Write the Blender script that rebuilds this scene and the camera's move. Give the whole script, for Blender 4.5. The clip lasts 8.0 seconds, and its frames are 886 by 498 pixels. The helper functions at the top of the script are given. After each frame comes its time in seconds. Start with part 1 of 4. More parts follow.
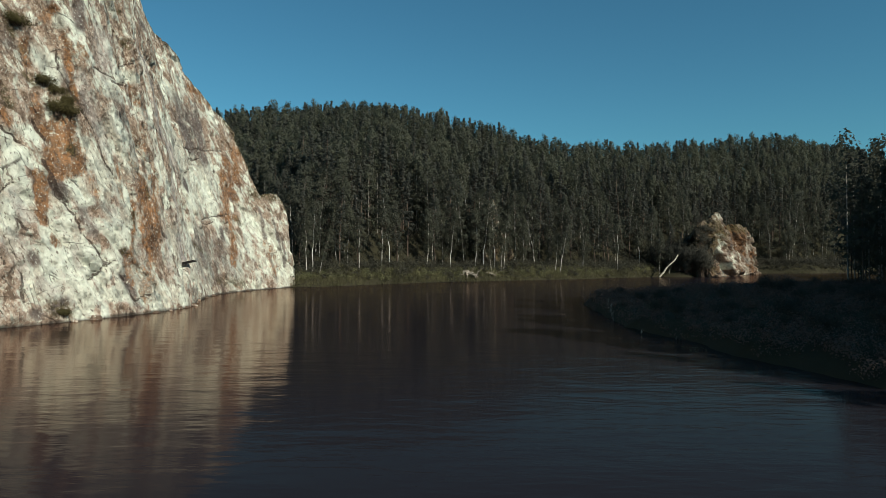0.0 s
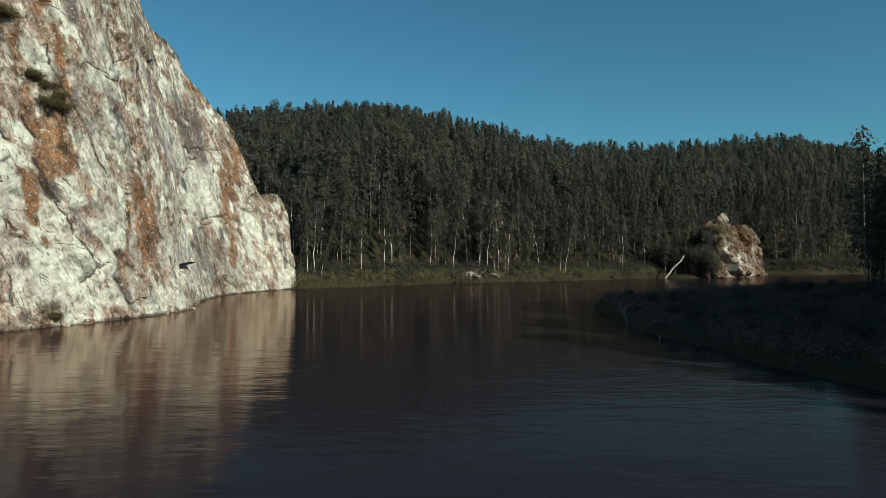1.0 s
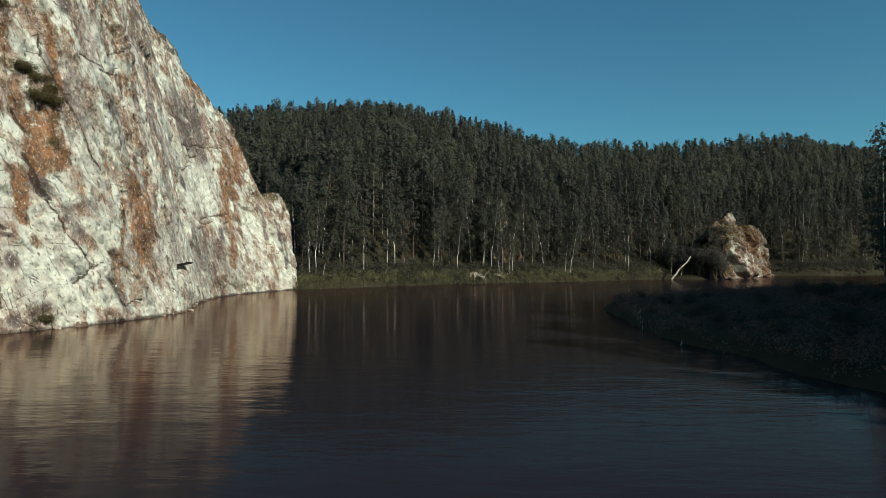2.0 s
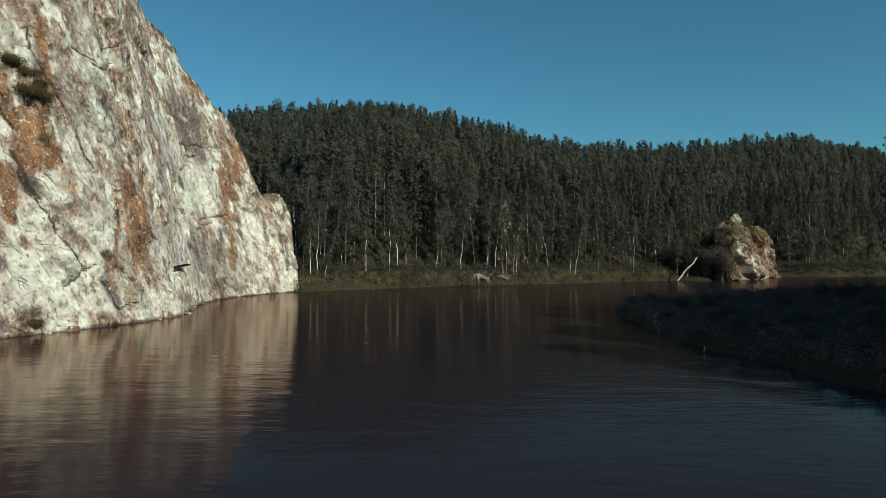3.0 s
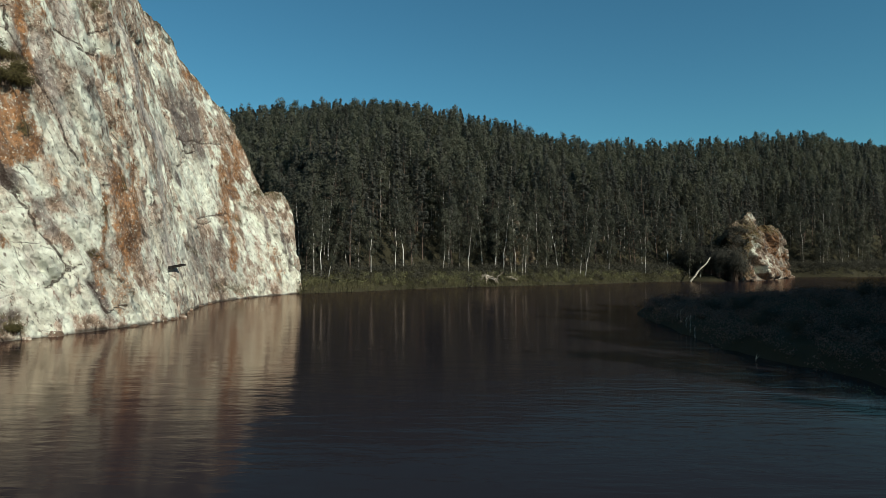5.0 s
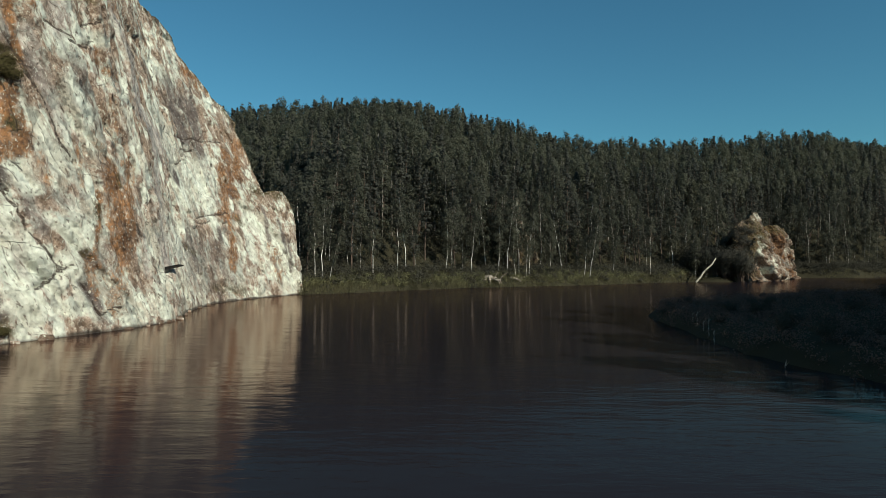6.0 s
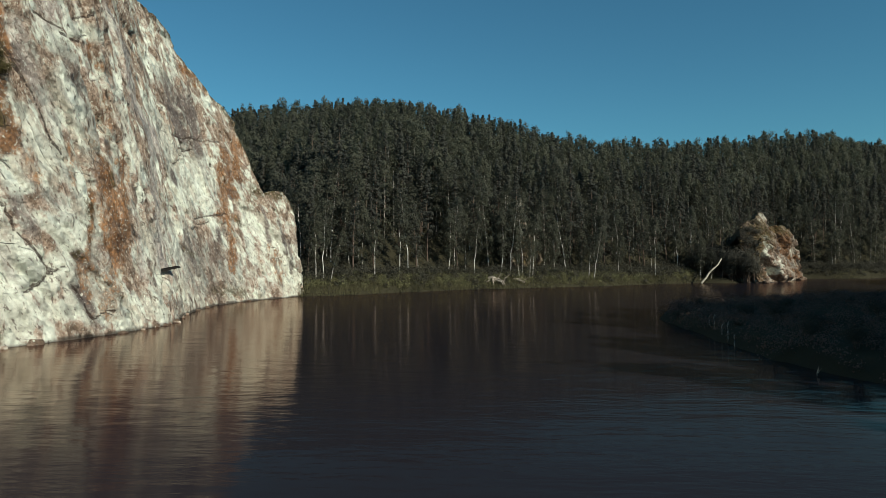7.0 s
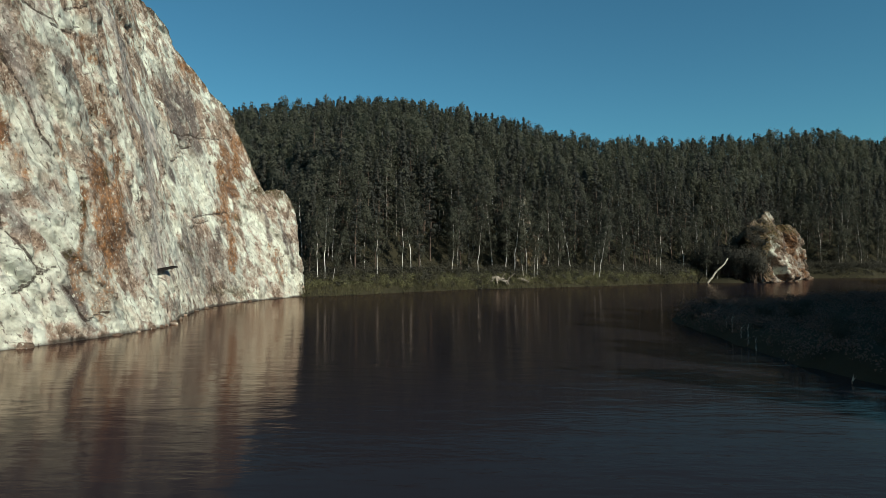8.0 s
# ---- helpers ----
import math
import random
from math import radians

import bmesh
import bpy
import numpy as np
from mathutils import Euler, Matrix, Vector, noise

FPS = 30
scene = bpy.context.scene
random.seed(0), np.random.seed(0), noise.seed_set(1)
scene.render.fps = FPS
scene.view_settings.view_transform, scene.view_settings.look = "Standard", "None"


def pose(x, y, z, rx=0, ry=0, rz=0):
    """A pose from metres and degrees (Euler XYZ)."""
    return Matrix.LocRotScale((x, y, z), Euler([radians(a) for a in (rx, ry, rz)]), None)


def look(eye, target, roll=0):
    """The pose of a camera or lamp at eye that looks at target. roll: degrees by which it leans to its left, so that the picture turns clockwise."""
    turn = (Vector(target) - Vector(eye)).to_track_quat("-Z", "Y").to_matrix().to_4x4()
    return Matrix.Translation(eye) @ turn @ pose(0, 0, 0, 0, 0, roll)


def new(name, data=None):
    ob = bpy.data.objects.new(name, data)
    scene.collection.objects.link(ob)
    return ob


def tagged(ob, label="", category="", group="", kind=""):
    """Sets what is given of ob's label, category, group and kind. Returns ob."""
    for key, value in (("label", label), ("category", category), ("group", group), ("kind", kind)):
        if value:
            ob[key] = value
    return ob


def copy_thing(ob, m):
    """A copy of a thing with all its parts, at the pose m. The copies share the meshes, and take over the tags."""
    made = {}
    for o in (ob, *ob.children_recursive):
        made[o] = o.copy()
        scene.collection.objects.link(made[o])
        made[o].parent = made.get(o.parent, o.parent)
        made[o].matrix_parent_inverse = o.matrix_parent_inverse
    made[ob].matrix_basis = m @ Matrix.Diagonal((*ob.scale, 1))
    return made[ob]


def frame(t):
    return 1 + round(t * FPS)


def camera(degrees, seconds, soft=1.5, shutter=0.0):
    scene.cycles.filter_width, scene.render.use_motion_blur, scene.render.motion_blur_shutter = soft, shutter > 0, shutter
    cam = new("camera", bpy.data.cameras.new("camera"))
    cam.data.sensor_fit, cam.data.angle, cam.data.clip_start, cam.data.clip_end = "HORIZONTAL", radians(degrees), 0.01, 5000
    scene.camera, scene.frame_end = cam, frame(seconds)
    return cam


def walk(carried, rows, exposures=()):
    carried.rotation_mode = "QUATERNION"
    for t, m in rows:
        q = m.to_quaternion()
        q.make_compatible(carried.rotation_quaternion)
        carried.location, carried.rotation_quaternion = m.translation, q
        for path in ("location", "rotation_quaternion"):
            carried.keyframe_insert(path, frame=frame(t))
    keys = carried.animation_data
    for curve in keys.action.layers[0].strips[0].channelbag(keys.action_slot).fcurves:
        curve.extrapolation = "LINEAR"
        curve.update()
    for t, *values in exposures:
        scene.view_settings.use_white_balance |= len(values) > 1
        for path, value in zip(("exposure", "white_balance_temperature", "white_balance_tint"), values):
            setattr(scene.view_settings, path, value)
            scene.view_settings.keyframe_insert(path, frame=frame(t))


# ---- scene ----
cam = camera(70.0, 8.0, 0.8)
PATH = [
    (0, (1.659, -2.372, 4.694), (1.518, -0.377, 4.732), -0.3),
    (0.5, (1.429, -1.408, 4.715), (1.285, 0.587, 4.755), -0.3),
    (1, (1.167, -0.424, 4.793), (1.021, 1.57, 4.833), -0.3),
    (1.5, (0.891, 0.591, 4.833), (0.741, 2.585, 4.873), -0.2),
    (3, (0.073, 3.55, 4.814), (-0.083, 5.544, 4.86), -0.3),
    (3.5, (-0.128, 4.517, 4.725), (-0.288, 6.51, 4.774), -0.3),
    (4, (-0.384, 5.436, 4.704), (-0.546, 7.429, 4.754), -0.3),
    (4.5, (-0.626, 6.375, 4.658), (-0.792, 8.367, 4.708), -0.4),
    (6, (-1.381, 9.008, 4.665), (-1.553, 11.0, 4.717), -0.4),
    (6.5, (-1.62, 9.908, 4.659), (-1.795, 11.899, 4.713), -0.5),
    (7, (-1.861, 10.699, 4.66), (-2.036, 12.69, 4.716), -0.5),
    (7.5, (-2.088, 11.545, 4.744), (-2.266, 13.536, 4.797), -0.4),
    (8, (-2.273, 12.345, 4.71), (-2.454, 14.336, 4.764), -0.5),
]
walk(cam, [(t, look(eye, target, roll)) for t, eye, target, roll in PATH])

# ---- world, sun ----
SUN_DIR = Vector((0.66, -0.58, 0.48)).normalized()
world = bpy.data.worlds.new("sky")
scene.world = world
world.use_nodes = True
wn = world.node_tree.nodes
wl = world.node_tree.links
sky = wn.new("ShaderNodeTexSky")
sky.sky_type = 'NISHITA'
sky.sun_disc = False
sky.sun_elevation = math.asin(SUN_DIR.z)
sky.sun_rotation = math.atan2(SUN_DIR.x, SUN_DIR.y)
sky.air_density, sky.dust_density, sky.ozone_density = 1.0, 0.2, 2.0
tint = wn.new("ShaderNodeMix")
tint.data_type, tint.blend_type = 'RGBA', 'MULTIPLY'
tint.inputs[0].default_value = 1.0
tint.inputs[7].default_value = (0.43, 0.94, 0.965, 1)
wl.new(sky.outputs[0], tint.inputs[6])
wl.new(tint.outputs[2], wn["Background"].inputs[0])
wn["Background"].inputs[1].default_value = 0.082

sun_data = bpy.data.lights.new("sun", 'SUN')
sun_data.energy, sun_data.angle, sun_data.color = 4.7, radians(0.5), (1.0, 0.95, 0.81)
sun = new("sun", sun_data)
sun.matrix_world = look(SUN_DIR * 300, (0, 0, 0))


# ---- materials ----
class Nodes:
    """Short hand for one node material."""

    def __init__(self, name, rough=0.8, spec=0.3):
        self.mat = bpy.data.materials.new(name)
        self.mat.use_nodes = True
        self.tree = self.mat.node_tree
        self.bsdf = self.tree.nodes["Principled BSDF"]
        self.bsdf.inputs["Roughness"].default_value = rough
        self.bsdf.inputs["Specular IOR Level"].default_value = spec
        self.pos = self.add("ShaderNodeNewGeometry").outputs["Position"]

    def add(self, kind, **values):
        n = self.tree.nodes.new(kind)
        for k, v in values.items():
            n.inputs[k].default_value = v
        return n

    def wire(self, a, b):
        self.tree.links.new(a, b)

    def scaled(self, source, xyz, turn=(0, 0, 0)):
        m = self.add("ShaderNodeMapping")
        m.inputs["Scale"].default_value = xyz
        m.inputs["Rotation"].default_value = [radians(a) for a in turn]
        self.wire(source, m.inputs[0])
        return m.outputs[0]

    def noise(self, source, scale, detail=6.0, rough=0.6, warp=0.0):
        n = self.add("ShaderNodeTexNoise", Scale=scale, Detail=detail, Roughness=rough, Distortion=warp)
        self.wire(source, n.inputs["Vector"])
        return n.outputs[0]

    def ramp(self, source, stops):
        r = self.add("ShaderNodeValToRGB")
        e = r.color_ramp.elements
        while len(e) < len(stops):
            e.new(0.5)
        for el, (at, c) in zip(e, stops):
            el.position = at
            el.color = (c, c, c, 1) if isinstance(c, (int, float)) else (*c, 1)
        self.wire(source, r.inputs[0])
        return r.outputs[0]

    def mix(self, factor, a, b, mode='MIX'):
        m = self.add("ShaderNodeMix")
        m.data_type, m.blend_type, m.clamp_factor = 'RGBA', mode, True
        for value, socket in ((factor, m.inputs[0]), (a, m.inputs[6]), (b, m.inputs[7])):
            if isinstance(value, (int, float)):
                socket.default_value = value
            elif isinstance(value, tuple):
                socket.default_value = (*value, 1)
            else:
                self.wire(value, socket)
        return m.outputs[2]

    def math(self, op, a, b=0.0):
        m = self.add("ShaderNodeMath")
        m.operation = op
        for value, socket in ((a, m.inputs[0]), (b, m.inputs[1])):
            if isinstance(value, (int, float)):
                socket.default_value = value
            else:
                self.wire(value, socket)
        return m.outputs[0]

    def attribute(self, name):
        a = self.add("ShaderNodeAttribute")
        a.attribute_name = name
        return a.outputs["Fac"]

    def bump(self, height, strength, distance):
        b = self.add("ShaderNodeBump", Strength=strength, Distance=distance)
        self.wire(height, b.inputs["Height"])
        self.wire(b.outputs[0], self.bsdf.inputs["Normal"])
        return b

    def color(self, socket):
        self.wire(socket, self.bsdf.inputs["Base Color"])
        return self.mat


def rock_material(name, coarse=1.0, dull=0.0, stain=1.0, chalk=0.12, flecks=0.75):
    def stained(*c):
        return tuple(stain * k for k in c)

    n = Nodes(name, 0.9, 0.2)
    p = n.scaled(n.pos, (1 / coarse, 1 / coarse, 1 / coarse))
    dip = n.scaled(n.scaled(p, (1, 1, 1), (-31, 0, 0)), (1, 1, 0.8))
    warp = n.noise(p, 0.9, 4, 0.6)
    big = n.noise(p, 0.13, 3, 0.6)
    patch = n.noise(dip, 0.42, 9, 0.6)
    streak = n.noise(n.scaled(dip, (1, 1, 0.5)), 0.85, 10, 0.66)
    vein = n.noise(n.scaled(dip, (1, 1, 1.3)), 2.4, 8, 0.7, 0.2)
    fine = n.noise(p, 4.0, 9, 0.75)
    grain = n.noise(p, 14.0, 5, 0.75)
    tone = n.attribute("tone")
    pale = n.attribute("pale")
    # angular chips, each with a tone and a height of its own
    wob = n.add("ShaderNodeTexNoise", Scale=1.1, Detail=6.0, Roughness=0.65)
    n.wire(p, wob.inputs["Vector"])
    shift = n.add("ShaderNodeMix")
    shift.data_type, shift.blend_type = 'RGBA', 'ADD'
    shift.inputs[0].default_value = 0.09
    n.wire(dip, shift.inputs[6])
    n.wire(wob.outputs["Color"], shift.inputs[7])
    chip = n.add("ShaderNodeTexVoronoi", Scale=1.5)
    n.wire(shift.outputs[2], chip.inputs["Vector"])
    chip_tone = n.math('MULTIPLY', chip.outputs["Color"], 1.0)
    small_chip = n.add("ShaderNodeTexVoronoi", Scale=4.2)
    n.wire(shift.outputs[2], small_chip.inputs["Vector"])
    def tilted(node):
        near = n.add("ShaderNodeVectorMath")
        near.operation = 'SUBTRACT'
        n.wire(shift.outputs[2], near.inputs[0])
        n.wire(node.outputs["Position"], near.inputs[1])
        way = n.add("ShaderNodeVectorMath")
        way.operation = 'SUBTRACT'
        n.wire(node.outputs["Color"], way.inputs[0])
        way.inputs[1].default_value = (0.5, 0.5, 0.5)
        dot = n.add("ShaderNodeVectorMath")
        dot.operation = 'DOT_PRODUCT'
        n.wire(near.outputs[0], dot.inputs[0])
        n.wire(way.outputs[0], dot.inputs[1])
        return dot.outputs["Value"]

    block = n.add("ShaderNodeTexVoronoi", Scale=0.5)
    n.wire(shift.outputs[2], block.inputs["Vector"])
    slope = n.math('ADD', n.math('MULTIPLY', tilted(chip), 2.6), n.math('MULTIPLY', tilted(small_chip), 2.8))
    slope = n.math('ADD', slope, n.math('MULTIPLY', tilted(block), 1.7))
    # how white the stone is: block by block, with weathered patches
    white = n.math('ADD', n.math('MULTIPLY', tone, 0.40), n.math('MULTIPLY', patch, 0.95))
    white = n.math('ADD', white, n.math('MULTIPLY', n.math('SUBTRACT', fine, 0.5), 0.42))
    white = n.math('ADD', white, n.math('MULTIPLY', n.math('SUBTRACT', big, 0.5), -0.5))
    white = n.math('ADD', white, n.math('MULTIPLY', n.math('ADD', n.math('MULTIPLY', n.math('SUBTRACT', chip_tone, 0.5), 0.7), n.math('SUBTRACT', block.outputs["Color"], 0.5)), 0.26))
    white = n.math('ADD', white, n.math('SUBTRACT', n.math('MULTIPLY', pale, chalk), 0.058 + dull))
    col = n.ramp(white, [(0.38, (0.17, 0.12, 0.085)), (0.47, (0.395, 0.30, 0.23)), (0.535, (0.585, 0.495, 0.405)), (0.595, (0.71, 0.71, 0.60)), (0.72, (0.84, 0.88, 0.745))])
    # purplish and brown weathering
    brown = n.math('MULTIPLY', n.ramp(streak, [(0.45, 0.0), (0.53, 1.0)]), n.ramp(pale, [(0.0, 1.0), (1.0, 0.3)]))
    brown = n.math('MULTIPLY', brown, n.attribute("aged"))
    col = n.mix(brown, col, n.mix(n.ramp(fine, [(0.4, 0.0), (0.6, 1.0)]), (0.175, 0.108, 0.072), (0.52, 0.41, 0.31)))
    grey = n.math('MULTIPLY', n.attribute("grey"), n.ramp(patch, [(0.35, 1.0), (0.62, 0.55)]))
    col = n.mix(grey, col, n.mix(n.ramp(vein, [(0.38, 0.0), (0.6, 1.0)]), (0.30, 0.267, 0.245), (0.56, 0.51, 0.46)))
    # dark strokes: dark stone, plus the shade of holes and clefts as colour
    dark = n.math('MULTIPLY', n.attribute("dark"), n.ramp(n.math('ADD', n.math('MULTIPLY', fine, 0.5), n.math('MULTIPLY', vein, 0.5)), [(0.50, 1.0), (0.60, 0.65)]))
    col = n.mix(dark, col, n.mix(grain, stained(0.10, 0.077, 0.068), stained(0.22, 0.185, 0.165)))
    mottle = n.math('ADD', n.math('MULTIPLY', n.noise(n.scaled(p, (1, 1, 0.6)), 1.2, 10, 0.72), 0.7), n.math('MULTIPLY', fine, 0.3))
    rust = n.math('ADD', n.math('MULTIPLY', n.attribute("rust"), 0.42), n.math('MULTIPLY', n.math('SUBTRACT', mottle, 0.5), 2.0))
    rust = n.math('MULTIPLY', n.ramp(rust, [(0.12, 0.0), (0.40, 0.95)]), n.ramp(n.attribute("rust"), [(0.02, 0.0), (0.35, 1.0)]))
    rusty = n.ramp(n.math('ADD', n.math('MULTIPLY', fine, 0.6), n.math('MULTIPLY', warp, 0.4)), [(0.385, stained(0.09, 0.045, 0.025)), (0.49, stained(0.24, 0.12, 0.055)), (0.605, stained(0.47, 0.23, 0.095)), (0.78, stained(0.52, 0.34, 0.20))])
    col = n.mix(rust, col, rusty)
    col = n.mix(n.ramp(n.noise(n.scaled(p, (1, 1, 0.7)), 6.5, 3, 0.6), [(0.60, 0.0), (0.66, flecks)]), col, (0.80, 0.82, 0.71))
    col = n.mix(n.ramp(n.noise(n.scaled(dip, (1, 1, 0.45)), 4.0, 5, 0.7), [(0.585, 0.0), (0.615, 0.8)]), col, (0.14, 0.10, 0.075))
    moss = n.math('MULTIPLY', n.attribute("moss"), n.ramp(n.noise(p, 2.6, 8, 0.7), [(0.42, 0.0), (0.52, 1.0)]))
    col = n.mix(moss, col, n.mix(n.ramp(fine, [(0.35, 0.0), (0.65, 1.0)]), (0.04, 0.036, 0.018), (0.15, 0.115, 0.05)))
    col = n.mix(n.math('MULTIPLY', n.attribute("wet"), 0.9), col, (0.06, 0.05, 0.04))
    # thin cracks, long ones and short ones, crevice shade painted as dark lines
    lines = None
    # the face unrolled: along it, and up it, sheared to the dip of the beds
    flat = n.add("ShaderNodeCombineXYZ")
    bend = n.math('MULTIPLY', n.math('SUBTRACT', n.noise(p, 0.45, 2, 0.4), 0.5), 1.1)
    rise = n.add("ShaderNodeSeparateXYZ")
    n.wire(n.pos, rise.inputs[0])
    n.wire(n.math('ADD', n.math('ADD', n.attribute("along"), n.math('MULTIPLY', rise.outputs["Z"], 0.5)), bend), flat.inputs["X"])
    n.wire(n.math('ADD', rise.outputs["Z"], bend), flat.inputs["Y"])
    slab = n.scaled(flat.outputs[0], (1 / coarse, 0.24 / coarse, 1))
    bed = n.scaled(flat.outputs[0], (0.28 / coarse, 1 / coarse, 1), (0, 0, 9))
    for scale, width, where, lo, over in ((0.42, 0.013, 0.5, 0.49, slab), (0.36, 0.011, 0.6, 0.53, bed), (1.1, 0.022, 1.2, 0.565, slab)):
        crack = n.add("ShaderNodeTexVoronoi", Scale=scale)
        crack.feature = 'DISTANCE_TO_EDGE'
        crack.voronoi_dimensions = '2D'
        n.wire(over, crack.inputs["Vector"])
        line = n.math('MULTIPLY', n.ramp(crack.outputs["Distance"], [(0.2 * width, 1.0), (width, 0.0)]), n.ramp(n.noise(p, where, 3), [(lo - 0.01, 0.0), (lo + 0.08, 0.8)]))
        lines = line if lines is None else n.math('MAXIMUM', lines, line)
    lines = n.math('MAXIMUM', lines, n.math('MULTIPLY', n.ramp(n.attribute("crack"), [(0.58, 0.0), (0.74, 1.0)]), n.ramp(fine, [(0.45, 1.0), (0.70, 0.4)])))
    col = n.mix(n.math('MULTIPLY', lines, n.ramp(grain, [(0.48, 1.0), (0.66, 0.4)])), col, (0.075, 0.054, 0.044))
    col = n.mix(0.5, col, n.ramp(grain, [(0.36, 0.55), (0.50, 1.0)]), 'MULTIPLY')
    h = n.math('ADD', n.math('MULTIPLY', fine, 0.30), n.math('MULTIPLY', vein, 0.12))
    h = n.math('SUBTRACT', n.math('ADD', h, n.math('MULTIPLY', grain, 0.24)), n.math('MULTIPLY', lines, 0.3))
    h = n.math('ADD', h, slope)
    h = n.math('ADD', h, n.math('MULTIPLY', chip_tone, 0.30))
    h = n.math('ADD', h, n.math('MULTIPLY', n.math('MULTIPLY', small_chip.outputs["Color"], 1.0), 0.13))
    n.bump(h, 1.0, 0.34 * coarse)
    return n.color(col)


def foliage_material(name, low, high, through_light=0.45):
    n = Nodes(name, 0.75, 0.25)
    info = n.add("ShaderNodeObjectInfo").outputs["Random"]
    island = n.tree.nodes.new("ShaderNodeNewGeometry").outputs["Random Per Island"]
    v = n.math('ADD', n.math('MULTIPLY', info, 0.35), n.math('MULTIPLY', n.attribute("tint"), 0.4))
    v = n.math('ADD', v, n.math('MULTIPLY', island, 0.04))
    v = n.math('ADD', v, n.math('MULTIPLY', n.noise(n.pos, 0.05, 3), 0.3))
    n.color(n.mix(v, low, high))
    glow = n.add("ShaderNodeBsdfTranslucent")
    n.wire(n.mix(v, low, tuple(1.15 * c for c in high)), glow.inputs["Color"])
    mixed = n.add("ShaderNodeMixShader", Fac=through_light)
    n.wire(n.bsdf.outputs[0], mixed.inputs[1])
    n.wire(glow.outputs[0], mixed.inputs[2])
    n.wire(mixed.outputs[0], n.tree.nodes["Material Output"].inputs["Surface"])
    return n.mat


ROCK = rock_material("limestone", chalk=0.21)
BROWNROCK = rock_material("brown_limestone", 1.2, 0.115, 0.6, 0.22, 0.3)
HERB = foliage_material("bank_herb_leaves", (0.080, 0.084, 0.042), (0.25, 0.245, 0.125))
TUFT = foliage_material("cliff_herbs", (0.07, 0.062, 0.025), (0.18, 0.15, 0.06))
PINE = foliage_material("pine_needles", (0.062, 0.066, 0.058), (0.097, 0.100, 0.078), 0.5)
BIRCHLEAF = foliage_material("birch_leaves", (0.070, 0.075, 0.058), (0.110, 0.114, 0.076), 0.5)
SHRUB = foliage_material("shrub_leaves", (0.056, 0.055, 0.045), (0.082, 0.080, 0.058))
SEDGE = foliage_material("dry_sedge_leaves", (0.13, 0.088, 0.070), (0.165, 0.112, 0.088), 0.3)
GRASS = foliage_material("grass_blades", (0.040, 0.042, 0.024), (0.165, 0.155, 0.085))


def bark(name, a, b, scale, split=0.44):
    n = Nodes(name, 0.85, 0.2)
    f = n.noise(n.scaled(n.pos, (1, 1, 2.5)), scale, 5, 0.7)
    n.bump(f, 0.5, 0.03)
    return n.color(n.ramp(f, [(split - 0.06, a), (split + 0.06, b)]))


BIRCHBARK = bark("birch_bark", (0.09, 0.08, 0.07), (0.72, 0.70, 0.64), 0.9, 0.53)
WHITEBARK = bark("white_birch_bark", (0.12, 0.11, 0.10), (0.76, 0.74, 0.68), 1.4, 0.40)
PINEBARK = bark("pine_bark", (0.06, 0.045, 0.038), (0.12, 0.09, 0.07), 3.0)
PALEWOOD = bark("pale_wood", (0.16, 0.15, 0.11), (0.42, 0.40, 0.32), 1.1)
GREYBARK = bark("grey_bark", (0.10, 0.09, 0.08), (0.30, 0.28, 0.25), 2.0)
DEADWOOD = bark("dead_wood", (0.11, 0.092, 0.075), (0.44, 0.39, 0.32), 2.2, 0.5)


def soil_material():
    n = Nodes("forest_ground", 0.95, 0.1)
    f = n.noise(n.pos, 0.6, 8, 0.65)
    g = n.noise(n.pos, 6.0, 5, 0.7)
    col = n.mix(f, (0.022, 0.022, 0.014), (0.046, 0.044, 0.025))
    col = n.mix(n.math('MULTIPLY', g, 0.4), col, (0.045, 0.036, 0.022))
    n.bump(g, 0.6, 0.15)
    return n.color(col)


SOIL = soil_material()


def water_material():
    n = Nodes("river_water", 0.03, 0.5)
    big = n.noise(n.scaled(n.pos, (0.45, 1.0, 1.0), (0, 0, 12)), 0.6, 3, 0.5, 0.3)
    small = n.noise(n.scaled(n.pos, (0.4, 1.3, 1.0), (0, 0, -8)), 2.0, 4, 0.55, 0.4)
    patch = n.ramp(n.noise(n.scaled(n.pos, (0.5, 1, 1)), 0.06, 2), [(0.38, 0.35), (0.62, 1.0)])
    h = n.math('ADD', n.math('MULTIPLY', big, 0.6), n.math('MULTIPLY', n.math('MULTIPLY', small, patch), 0.30))
    bump = n.add("ShaderNodeBump", Strength=0.42, Distance=0.14)
    n.wire(h, bump.inputs["Height"])
    # brown, slightly cloudy body under a smooth skin
    body = n.add("ShaderNodeBsdfDiffuse")
    n.wire(n.mix(n.noise(n.pos, 0.05, 3), (0.0180, 0.0170, 0.0225), (0.0205, 0.0192, 0.0250)), body.inputs["Color"])
    gloss = n.add("ShaderNodeBsdfGlossy", Color=(0.84, 0.68, 0.57, 1), Roughness=0.09)
    fresnel = n.add("ShaderNodeFresnel", IOR=1.34)
    mixed = n.add("ShaderNodeMixShader")
    for node in (gloss, fresnel):
        n.wire(bump.outputs[0], node.inputs["Normal"])
    n.wire(n.ramp(fresnel.outputs[0], [(0.0, 0.0), (0.14, 0.03), (0.26, 0.145), (0.40, 0.47), (0.62, 0.57), (1.0, 0.66)]), mixed.inputs[0])
    n.wire(body.outputs[0], mixed.inputs[1])
    n.wire(gloss.outputs[0], mixed.inputs[2])
    n.wire(mixed.outputs[0], n.tree.nodes["Material Output"].inputs["Surface"])
    return n.mat


WATER = water_material()


